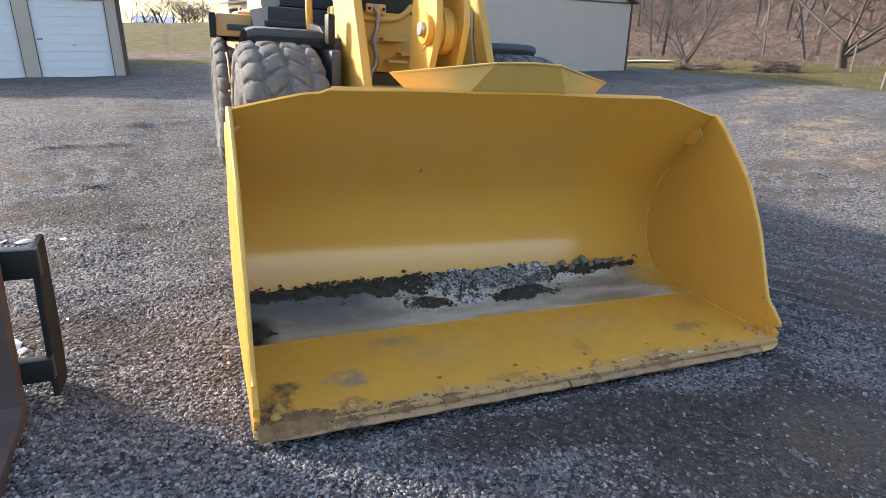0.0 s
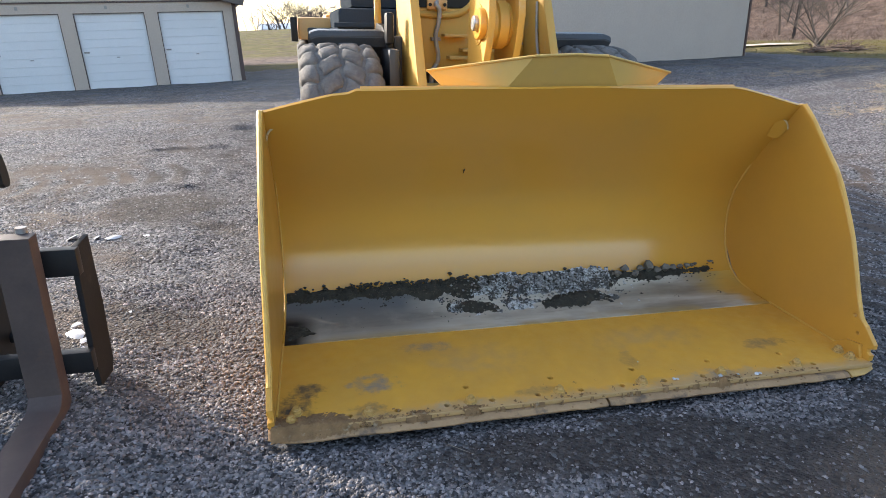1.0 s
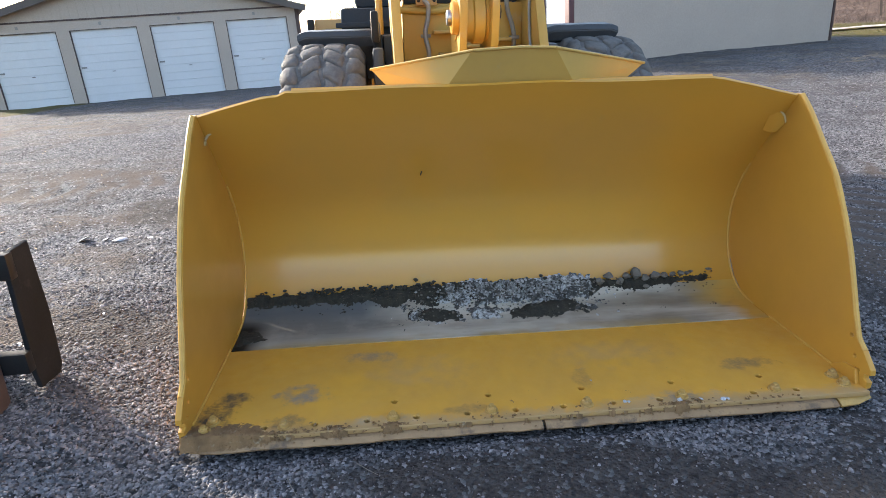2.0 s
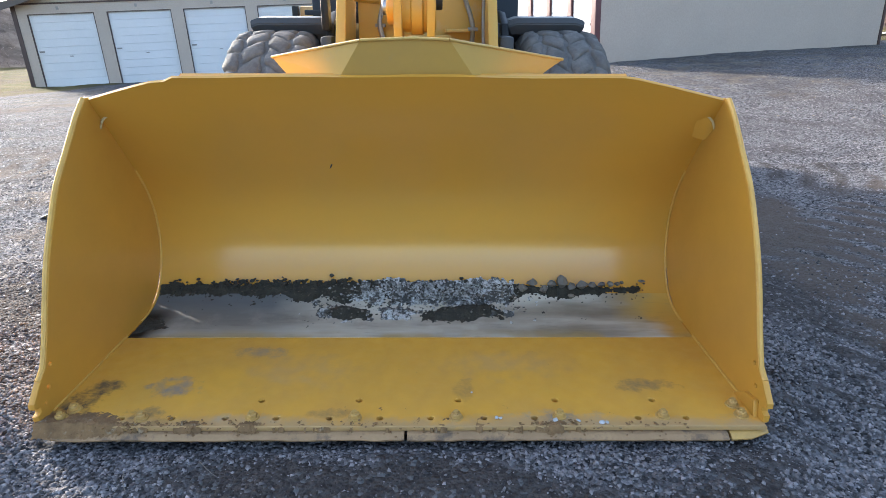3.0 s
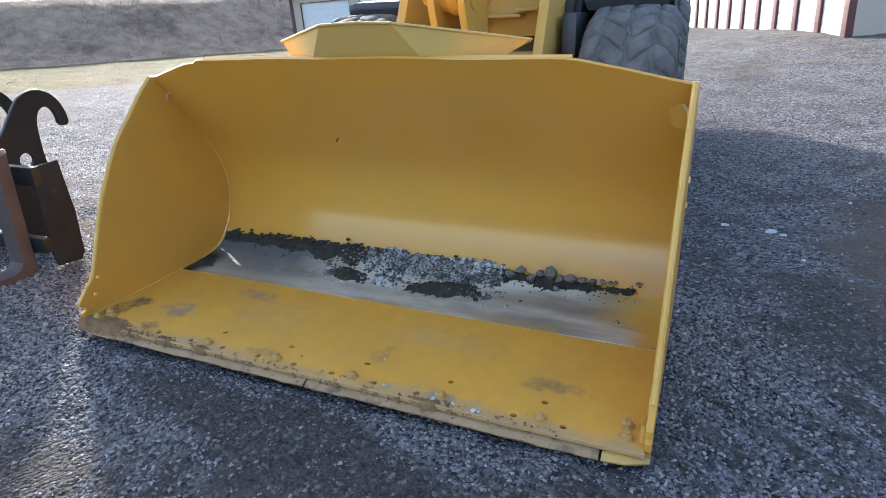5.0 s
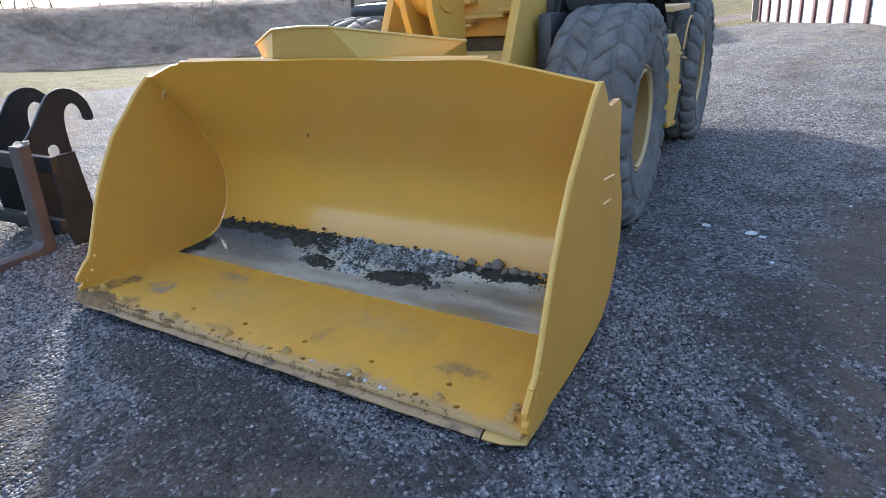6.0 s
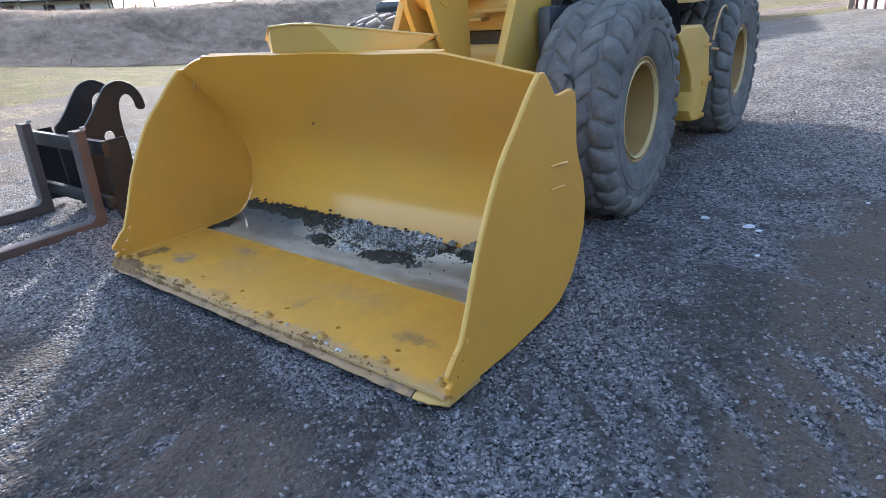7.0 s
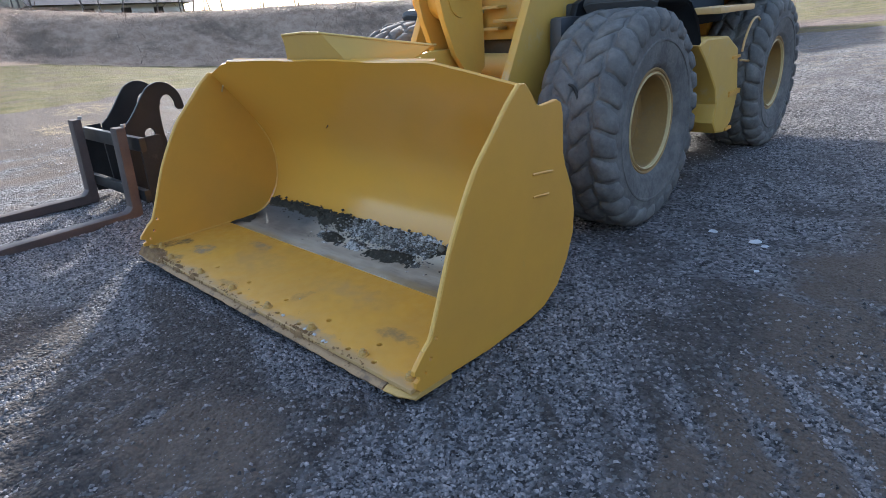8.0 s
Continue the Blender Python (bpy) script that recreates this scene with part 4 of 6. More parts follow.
def heap(name, lumps, material, label, category, m=None, smooth=None):
    vs, fs, k = [], [], 0
    for v, f in lumps:
        vs.append(v)
        fs += [tuple(i + k for i in t) for t in f]
        k += len(v)
    ob = from_arrays(name, np.concatenate(vs), fs, material, smooth=smooth)
    if m is not None:
        ob.matrix_world = m
    return tagged(ob, label, category, kind="stuff")


def floor_at(y):
    ys, zs = [a for a, b in PROFILE if b < 0.5], [b for a, b in PROFILE if b < 0.5]
    return float(np.interp(y, ys, zs)) + 0.014


def bump01(v, c, w):
    return np.exp(-((v - c) / w) ** 2)


def crust(name, x0, x1, y0, y1, height, material, label, seed, base=None, rough=0.004):
    """A rough crust lying on the bend: height(x, y) above the plate; thin places sink under it."""
    nx, ny = int((x1 - x0) / 0.007), int((y1 - y0) / 0.007)
    X, Y = np.meshgrid(np.linspace(x0, x1, nx), np.linspace(y0, y1, ny))
    F = np.interp(Y, [a for a, b in PROFILE if b < 0.5], [b for a, b in PROFILE if b < 0.5]) + 0.0045
    if base is not None:
        F = base(Y)
    Z = F + np.clip(height(X, Y), -0.006, 0.06)
    rng = np.random.default_rng(seed)
    P = np.stack([X + rng.uniform(-0.003, 0.003, X.shape), Y + rng.uniform(-0.003, 0.003, X.shape), Z + rng.uniform(-rough, rough, X.shape)], -1).reshape(-1, 3)
    i = np.arange(nx * ny).reshape(ny, nx)
    keep = (Z - F > -0.004)
    keep = keep[:-1, :-1] | keep[1:, 1:]
    F4 = np.stack([i[:-1, :-1], i[:-1, 1:], i[1:, 1:], i[1:, :-1]], -1)[keep]
    ob = from_arrays(name, P, F4, material, smooth=45)
    ob.matrix_world = BUCKET
    return tagged(ob, label, "soil", kind="stuff")


def bucket_dirt():
    rng = np.random.default_rng(8)

    def soil_height(x, y):
        edge = np.interp(x, [-1.40, -1.2, -0.95, -0.6, -0.45, -0.1, 0.5, 0.75, 1.0, 1.3], [1.070, 1.068, 1.068, 1.048, 1.035, 1.05, 1.058, 1.055, 1.068, 1.09])
        top = 1.092 + 0.014 * fbm(x, 0 * x, 9, 14) + 0.012 * bump01(x, -0.65, 0.3) - 0.012 * smooth01(0.9, 1.25, x)
        n = fbm(x, y, 3, 24)
        h = 0.024 * smooth01(-0.035, 0.035, y - edge + 0.02 * n) * (1 - smooth01(-0.004, 0.012, y - top)) + 0.007 * n - 0.009
        blot = fbm(x, y, 4, 30)
        spot = 0.024 * bump01(x, -1.33, 0.09) * bump01(y, 0.80, 0.075) + 0.046 * bump01(x, 0.27, 0.19) * bump01(y, 0.925 + 0.12 * (x - 0.27), 0.062) + 0.040 * bump01(x, -0.36, 0.14) * bump01(y, 0.925, 0.055)
        return np.where(y > top + 0.012, -0.02, np.maximum(h, spot + 0.012 * blot - 0.015))

    def ash_height(x, y):
        ragged = 0.10 * fbm(x, y, 65, 11, 4)
        inside = smooth01(-0.46, -0.22, x + ragged) * (1 - smooth01(0.46, 0.66, x + ragged)) * smooth01(0.985, 1.05, y + 0.06 * fbm(x, y, 5, 9)) + 0.9 * bump01(x, -0.46, 0.05) * bump01(y, 0.94, 0.06) + 0.9 * bump01(x, -0.10, 0.12) * bump01(y, 0.92, 0.06) + 0.6 * bump01(x, 0.48, 0.10) * bump01(y, 0.95, 0.05)
        return np.where(y > 1.112 + 0.012 * fbm(x, 0 * x, 7, 18), -0.02, 0.034 * inside + 0.022 * fbm(x, y, 6, 46) - 0.016)

    def lip_base(y):
        return np.interp(y, [-0.034, -0.014, -0.005, 0.002, 0.2], [0.010, 0.023, 0.030, 0.0525, 0.0500])

    def lip_height(x, y):
        heavy = 0.95 * (1 - smooth01(-1.28, -0.98, x)) + 0.55 * bump01(x, -0.82, 0.04) + 0.4 * bump01(x, -0.60, 0.04) + 0.45 * bump01(x, 0.60, 0.10)
        wide = 0.032 + 0.040 * (1 - smooth01(-1.25, -0.90, x))
        return 0.019 * heavy * bump01(y, 0.010, wide) + 0.0025 * (1 - smooth01(0.3, 0.9, x)) * bump01(y, 0.0, 0.02) + 0.0072 * fbm(x, y, 51, 46) - 0.0088

    crust("soil", -1.39, 1.30, 0.72, 1.135, soil_height, M_SOIL, "dark wet soil and dead grass along the bucket bend", 1, None, 0.0022)
    crust("ash_mud", -0.60, 0.70, 0.82, 1.135, ash_height, M_ASH, "pale grey crumbly ash and mud in the bucket bend", 2, None, 0.0035)
    crust("dried_mud", -1.42, 1.15, -0.03, 0.13, lip_height, M_MUD, "dried brown mud caked on the bucket lip", 3, lip_base, 0.0022)
    # dead grass stalks caught in the soil
    n = 260
    gx = np.where(rng.random(n) < 0.6, rng.normal(-0.55, 0.35, n), rng.uniform(-1.35, 0.6, n))
    gy = 1.075 - np.abs(rng.normal(0, 0.03, n))
    on = rng.random(n) < 0.35
    gx, gy = np.where(on, np.where(rng.random(n) < 0.5, 0.27, -0.36) + rng.normal(0, 0.1, n), gx), np.where(on, 0.93 + rng.normal(0, 0.035, n), gy)
    ok = (gx > -1.38) & (gx < 1.2)
    gx, gy = gx[ok], gy[ok]
    gz = np.interp(gy, [a for a, b in PROFILE if b < 0.5], [b for a, b in PROFILE if b < 0.5]) + 0.028
    a = rng.uniform(0, 6.3, len(gx))
    way = np.stack([np.cos(a), 0.5 * np.sin(a), rng.uniform(-0.05, 0.5, len(gx))], -1) * rng.uniform(0.015, 0.05, (len(gx), 1))
    p = np.stack([gx, gy, gz], -1)
    wide = np.stack([-np.sin(a), np.cos(a), 0 * a + 0.4], -1) * 0.0011
    v = np.stack([p - wide, p + wide, p + way], 1).reshape(-1, 3)
    ob = from_arrays("dead_grass", v, np.arange(len(v)).reshape(-1, 3), M_BRAMBLE)
    ob.matrix_world = BUCKET
    tagged(ob, "short dead grass stalks caught in the bucket soil", "grass", kind="stuff")
    crumbs, grit, salt = [], [], []

    def put(lst, x, y, size, flat, up=0.0):
        v, f = lump(rng, size, flat)
        lst.append((v + np.array([x, y, floor_at(y) + up + size * flat * 0.35]), f))

    for _ in range(420):
        x = rng.uniform(-1.38, 1.28)
        put(crumbs, x, 1.085 - abs(rng.normal(0, 0.05 if abs(x) > 0.5 else 0.10)), rng.uniform(0.003, 0.009), 0.7, rng.uniform(0, 0.02))
    for _ in range(260):
        x = rng.normal(-0.6, 0.4)
        if -1.36 < x < 0.4:
            put(crumbs, x, 1.096 + rng.normal(0, 0.008), rng.uniform(0.006, 0.016), 0.75, rng.uniform(0.0, 0.012))
    for _ in range(520):
        put(salt, rng.normal(0.10, 0.19), 1.085 - abs(rng.normal(0, 0.055)), rng.uniform(0.003, 0.011), 0.8, rng.uniform(0.006, 0.03))
    for _ in range(260):
        put(grit, rng.uniform(-0.5, 0.6), 1.08 - abs(rng.normal(0, 0.10)), rng.uniform(0.003, 0.010), 0.8, rng.uniform(0.005, 0.03))
    for x, y, s in ((0.60, 1.065, 0.032), (0.655, 1.085, 0.037), (0.715, 1.060, 0.034), (0.76, 1.085, 0.030), (0.815, 1.085, 0.047), (0.87, 1.070, 0.036), (0.925, 1.075, 0.040), (0.985, 1.078, 0.034), (1.035, 1.08, 0.029), (1.085, 1.085, 0.024), (1.125, 1.088, 0.018), (0.86, 1.025, 0.022), (1.15, 1.095, 0.014), (1.26, 1.10, 0.020)):
        v, f = lump(rng, s, 0.95 if s > 0.045 else 0.8)
        if s > 0.045:
            v[:, 2] *= 1.25
        ob = from_arrays("clod", v, f, M_CLOD, smooth=25)
        ob.matrix_world = BUCKET @ Matrix.Translation((x, y, floor_at(y) + s * 0.55))
        tagged(ob, "rough grey-brown stone clod lying in the bucket bend", "stone", "clods in the bucket")
    chalk = []
    for x, y, s in ((0.37, 0.050, 0.013), (0.385, 0.046, 0.010), (0.60, 0.036, 0.012), (0.69, 0.03, 0.011), (0.78, 0.018, 0.014), (0.80, 0.02, 0.010), (0.28, 0.22, 0.006)):
        v, f = lump(rng, s, 0.4)
        chalk.append((v + np.array([x, y, 0.053]), f))
    clay = []
    for x0, wide, n in ((-1.28, 0.13, 150), (-1.05, 0.10, 70), (-0.82, 0.05, 50), (-0.60, 0.05, 30), (-0.15, 0.07, 25), (0.60, 0.12, 70), (0.95, 0.10, 25)):
        for _ in range(n):
            x, y, size = rng.normal(x0, wide), rng.normal(0.006, 0.014), rng.uniform(0.003, 0.0085)
            if -1.41 < x < 1.2 and -0.028 < y:
                v, f = lump(rng, size, 0.6)
                clay.append((v + np.array([x, y, float(lip_base(y)) + size * 0.25]), f))
    heap("mud_lumps", clay, M_MUD, "crumbled brown mud lumps along the bucket lip", "mud", BUCKET)
    heap("pale_crumbs", chalk, M_SNOW, "small whitish crumbs on the bucket lip", "crumbs", BUCKET)
    heap("crumbs", crumbs, M_SOIL, "small dark soil crumbs along the bend", "soil", BUCKET)
    heap("ash_crumbs", salt, M_SALT, "loose grey and white ash crumbs in the bend", "ash", BUCKET)
    heap("grit", grit, M_CLOD, "grey-brown grit along the bucket bend", "grit", BUCKET)


bucket_dirt()


# ---- wheel loader ----
LUGS = 26
CROWN = [(0.0, 0.723), (0.08, 0.721), (0.16, 0.717), (0.205, 0.709), (0.235, 0.693), (0.250, 0.665), (0.262, 0.625), (0.269, 0.585)]


def tyre_mesh():
    """Loader tyre with worn chunky blocks, turning about x, centred, 0.52 m wide."""
    bm = bmesh.new()
    half = CROWN + [(0.273, 0.545), (0.279, 0.540), (0.279, 0.528), (0.273, 0.523), (0.272, 0.49), (0.264, 0.44), (0.252, 0.405), (0.252, 0.396), (0.235, 0.37), (0.20, 0.335)]
    prof = [(-x, r) for x, r in half[:0:-1]] + half
    add_lathe(bm, prof, 80, Matrix())
    bmesh.ops.recalc_face_normals(bm, faces=bm.faces)
    return bm


def on_crown(w):
    """A place on half of the tyre's section, w metres along it from the middle, with its outward direction."""
    for (x0, r0), (x1, r1) in zip(CROWN, CROWN[1:]):
        d = math.hypot(x1 - x0, r1 - r0)
        if w <= d or (x1, r1) == CROWN[-1]:
            k = w / d
            return x0 + (x1 - x0) * k, r0 + (r1 - r0) * k, (r0 - r1) / d, (x1 - x0) / d
        w -= d


def tread_meshes():
    """The four lugs that repeat round the tyre: rounded, worn, wavy; two in the middle, two over the shoulders."""
    out, pitch = [], 2 * math.pi / LUGS
    us, vs = (-1, -0.93, -0.8, -0.3, 0.3, 0.8, 0.93, 1), (-1, -0.90, -0.72, -0.2, 0.3, 0.72, 0.90, 1)
    for kind, (w0, w1, sag, high) in enumerate(((0.155, 0.350, 0.30, 0.032), (0.006, 0.146, -0.45, 0.025), (0.006, 0.146, -0.45, 0.025), (0.155, 0.350, 0.30, 0.032))):
        side = -1 if kind < 2 else 1
        rng = random.Random(60 + kind)
        bm = bmesh.new()
        grid = []
        for u in us:
            row = []
            for v in vs:
                bend = sag * (0.5 * u + 0.14 * math.sin(2.6 * u))
                w = (w0 + w1) / 2 + u * (w1 - w0) / 2 * (1 - 0.10 * v * v) + 0.010 * math.sin(3 * v)
                x, r, nx, nr = on_crown(max(w, 0.001))
                h = high * (1 - abs(u) ** 9) * (1 - abs(v) ** 9) * (1 - 0.25 * (u > 0.5) * (kind in (0, 3))) - 0.004 + rng.uniform(-0.0015, 0.0015)
                a = pitch * (0.5 * (0.90 - 0.07 * u) * v + bend)
                x, r = x + nx * h, r + nr * h
                row.append(bm.verts.new((side * x, r * math.cos(a), r * math.sin(a))))
            grid.append(row)
        for p, q in zip(grid, grid[1:]):
            for i in range(len(vs) - 1):
                bm.faces.new((p[i], p[i + 1], q[i + 1], q[i]))
        bmesh.ops.recalc_face_normals(bm, faces=bm.faces)
        if sum(f.normal.y for f in bm.faces) < 0:
            bmesh.ops.reverse_faces(bm, faces=bm.faces)
        me = bpy.data.meshes.new("tread_block")
        bm.to_mesh(me)
        bm.free()
        me.materials.append(M_RUBBER)
        for f in me.polygons:
            f.use_smooth = True
        out.append(me)
    return out


def rim_mesh():
    prof = [(0.05, 0.02), (0.05, 0.15), (0.035, 0.19), (0.01, 0.25), (0.02, 0.288), (0.10, 0.300), (0.205, 0.306), (0.210, 0.318), (0.216, 0.322), (0.216, 0.338), (0.224, 0.342), (0.228, 0.352), (0.222, 0.360), (0.205, 0.358), (0.19, 0.345), (-0.19, 0.335), (-0.20, 0.30), (-0.05, 0.28)]
    return lathe(prof, 56)


def loader():
    e = thing("wheel_loader", "yellow articulated wheel loader with black fenders, parked on gravel", "wheel loader", SLOPE)
    cx = 0.05
    # wheels
    blocks = tread_meshes()
    ty = tyre_mesh()
    me_t = bpy.data.meshes.new("tyre")
    ty.to_mesh(me_t)
    ty.free()
    me_r = bpy.data.meshes.new("rim")
    rm = rim_mesh()
    rm.to_mesh(me_r)
    rm.free()
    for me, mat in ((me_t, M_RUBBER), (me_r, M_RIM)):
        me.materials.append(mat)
        for f in me.polygons:
            f.use_smooth = True
        me.set_sharp_from_angle(angle=radians(40))
    for y in (2.555, 5.44):
        for s in (1, -1):
            w = new("wheel", me_t)
            w.parent = e
            w.matrix_basis = Matrix.Translation((cx + s * 0.985, y, 0.712)) @ Matrix.Rotation(0.37 * y + (0.2 if s > 0 else 0.9), 4, "X") @ (Matrix() if s > 0 else Matrix.Rotation(math.pi, 4, "Z"))
            tagged(w, "worn grey loader tyre with chunky tread")
            for k in range(LUGS):
                for row, off in enumerate((0.0, 0.35, 0.85, 0.5)):
                    b = new("tread_block", blocks[row])
                    b.parent = w
                    b.rotation_euler = (2 * math.pi * (k + off) / LUGS, 0, 0)
            if y < 3 and s > 0:
                part("cut", tube([w.matrix_basis.inverted() @ Vector(q) for q in ((0.985, 1.905, 1.035), (1.040, 1.880, 1.030), (1.075, 1.868, 0.985), (1.090, 1.858, 0.925))], 0.010, 6), M_DARK, w, "dark gash in the worn tread")
            r = new("rim", me_r)
            r.parent = w
            tagged(r, "yellow dished steel rim")
            part("rim_ring", lathe([(0.150, 0.304), (0.226, 0.315), (0.230, 0.321), (0.222, 0.326), (0.150, 0.320)], 56, caps=False), M_RING, w, "pale worn rim lock ring")
    part("axle", lathe([(-0.8, 0.09), (-0.3, 0.13), (-0.2, 0.2), (0.2, 0.2), (0.3, 0.13), (0.8, 0.09)], 20, Matrix.Translation((cx, 2.52, 0.712))), M_PAINT_OLD, e)
    part("axle", lathe([(-0.8, 0.09), (-0.3, 0.13), (-0.2, 0.2), (0.2, 0.2), (0.3, 0.13), (0.8, 0.09)], 20, Matrix.Translation((cx, 5.42, 0.712))), M_PAINT_OLD, e)
    # boom arms
    ARM = [(1.46, 0.26), (1.56, 0.22), (1.72, 0.30), (2.00, 0.62), (2.34, 0.86), (2.56, 1.20), (2.72, 1.55), (2.95, 1.95), (3.2, 2.25), (3.1, 2.4), (2.85, 2.32), (2.5, 2.15), (2.27, 1.78), (2.14, 1.54), (1.86, 1.03), (1.55, 0.52), (1.43, 0.40)]
    for x in (-0.43, 0.53):
        arm = plate("boom_arm", rounded(ARM, 1), [], 0.062, in_yz(x), M_BOOM, e, "thick yellow boom arm plate", 0.006)
        part("pin", lathe([(-0.075, 0.02), (-0.075, 0.055), (-0.05, 0.06), (0.05, 0.06), (0.075, 0.055), (0.075, 0.02)], 20, Matrix.Translation((x, 1.52, 0.33))), M_STEEL, arm)
    # cross plate between the arms with ribs, and dark boxes painting its shaded openings
    cross = part("cross_plate", box(-0.37, 0.50, 2.60, 2.68, 1.27, 1.70, bevel=0.01), M_BOOM, e)
    for x0, x1, z in ((-0.16, 0.03, 1.50), (-0.12, 0.03, 1.345), (0.24, 0.40, 1.44), (-0.02, 0.28, 1.40)):
        part("rib", box(x0, x1, 2.48, 2.60, z, z + 0.022, bevel=0.004), M_GUARD, cross)
    bm = bmesh.new()
    add_tube(bm, [(-0.39, 2.60, 1.665), (-0.20, 2.59, 1.65), (-0.05, 2.585, 1.66), (0.03, 2.58, 1.70), (0.09, 2.58, 1.76)], 0.024, 10)
    part("curved_lip", bm, M_BOOM, cross)
    part("cross_tube", lathe([(-0.38, 0.10), (0.50, 0.10)], 24, Matrix.Translation((0, 2.45, 1.08))), M_GUARD, e)
    part("front_frame", box(-0.36, 0.46, 2.75, 3.5, 0.45, 1.75, bevel=0.02), M_GUARD, e)
    # solid dark boxes paint the shade below and above the cross plate
    part("recess_shade", box(-0.35, 0.48, 2.69, 2.745, 1.05, 1.26, bevel=0.0), M_RECESS, e)
    part("recess_shade", box(-0.35, 0.48, 2.69, 2.745, 1.71, 1.95, bevel=0.0), M_DARK, e)
    # pipes on the cross plate
    for pts, r in (([(-0.20, 2.56, 1.74), (-0.215, 2.54, 1.72), (-0.19, 2.54, 1.685), (-0.195, 2.54, 1.60), (-0.215, 2.54, 1.52), (-0.21, 2.54, 1.45), (-0.195, 2.54, 1.38), (-0.20, 2.54, 1.32), (-0.24, 2.54, 1.25), (-0.245, 2.54, 1.12)], 0.017),
                   ([(0.37, 2.54, 1.80), (0.38, 2.55, 1.66), (0.415, 2.56, 1.56), (0.435, 2.56, 1.47), (0.43, 2.56, 1.36), (0.42, 2.56, 1.20)], 0.017),
                   ([(0.49, 2.35, 1.75), (0.485, 2.3, 1.5), (0.485, 2.2, 1.3), (0.485, 2.1, 1.15)], 0.010)):
        part("hydraulic_pipe", tube(pts, r, 10), M_PIPE, e, "painted grey hydraulic pipe")
    fl = bmesh.new()
    add_box(fl, -0.275, -0.125, 2.56, 2.59, 1.69, 1.755, 0.006)
    flange = part("pipe_flange", fl, M_PAINT_OLD, e)
    for x in (-0.255, -0.145):
        part("bolt", lathe([(-0.008, 0.012), (0.008, 0.012)], 8, Matrix.Translation((x, 2.555, 1.722)) @ Matrix.Rotation(radians(90), 4, "Z")), M_DARK, flange)
    for x, z in ((-0.213, 1.485), (0.435, 1.46)):
        part("pipe_clamp", box(x - 0.035, x + 0.035, 2.535, 2.58, z - 0.012, z + 0.012, bevel=0.004), M_STEEL, e)
    # bell crank between the arms
    LEVER = [(1.875, 1.10), (1.67, 1.585), (1.70, 1.80), (1.85, 2.12), (1.98, 2.2), (2.10, 2.12), (2.12, 1.75), (2.14, 1.30), (2.13, 1.05)]
    crank = plate("bell_crank", rounded(LEVER, 1), [], 0.045, in_yz(-0.055), M_BOOM, e, "sunlit yellow bell crank plate")
    plate("crank_plate", rounded(LEVER, 1), [], 0.045, in_yz(0.135), M_BOOM, crank)
    part("crank_hub", lathe([(-0.05, 0.06), (-0.05, 0.125), (0.05, 0.135), (0.06, 0.150), (0.12, 0.150), (0.13, 0.135), (0.20, 0.125), (0.20, 0.06)], 32, Matrix.Translation((-0.035, 1.90, 1.585))), M_BOOM, crank)
    part("pin_boss", lathe([(-0.034, 0.03), (-0.034, 0.088), (-0.026, 0.094), (0.02, 0.094)], 32, Matrix.Translation((-0.083, 1.80, 1.588))), M_PAINT, crank, "round yellow pin boss")
    part("pin", lathe([(-0.03, 0.005), (-0.03, 0.040), (-0.024, 0.046), (0.03, 0.046)], 24, Matrix.Translation((-0.115, 1.80, 1.590))), M_CHROME, crank, "blue-grey steel pin end")
    part("pin", lathe([(-0.03, 0.046), (0.024, 0.046), (0.03, 0.040), (0.03, 0.005)], 24, Matrix.Translation((0.175, 1.92, 1.62))), M_DARK, crank)
    part("tilt_link", box(-0.005, 0.085, 1.45, 1.90, 1.12, 1.26, bevel=0.02), M_BOOM, e)
    # fenders over the front tyres
    for s in (1, -1):
        x0, x1 = (0.69, 1.24) if s > 0 else (-1.13, -0.55)
        prof = [(2.585, 1.495), (2.60, 1.535), (2.75, 1.548), (2.95, 1.540), (3.15, 1.48), (3.32, 1.36), (3.42, 1.18)]
        bm = bmesh.new()
        rows = []
        for x, drop in ((x0, 0.02), (x0 + 0.06, 0.0), (x1 - 0.06, 0.0), (x1, 0.02)):
            rows.append([bm.verts.new((x, y + 0.25 * drop, z - drop)) for y, z in prof] + [bm.verts.new((x + (0.02 if x < (x0 + x1) / 2 else -0.02), y + 0.03, z - 0.045 - (0.03 if i == 0 else 0.0))) for i, (y, z) in reversed(list(enumerate(prof)))])
        for a, b in zip(rows, rows[1:]):
            for i in range(len(a)):
                bm.faces.new((a[i], a[(i + 1) % len(a)], b[(i + 1) % len(a)], b[i]))
        bm.faces.new(rows[0])
        bm.faces.new(rows[-1][::-1])
        bmesh.ops.recalc_face_normals(bm, faces=bm.faces)
        bmesh.ops.bevel(bm, geom=bm.edges[:], offset=0.006, segments=2, affect="EDGES")
        fender = part("front_fender", bm, M_FENDER, e, "black plastic front fender")
        bx = x0 - 0.03 if s > 0 else x1 + 0.03
        part("fender_bracket", box(min(bx, bx - s * 0.10), max(bx, bx - s * 0.10), 2.58, 3.2, 1.05, 1.50, bevel=0.02), M_FENDER, fender)
        part("mudguard", plate_box(s), M_FENDER, fender)
    # headlamp post by the boom, cab, hood, tank, counterweight
    part("lift_link", box(-0.60, -0.545, 2.40, 2.52, 1.45, 1.66, bevel=0.02), M_BLACK, e)
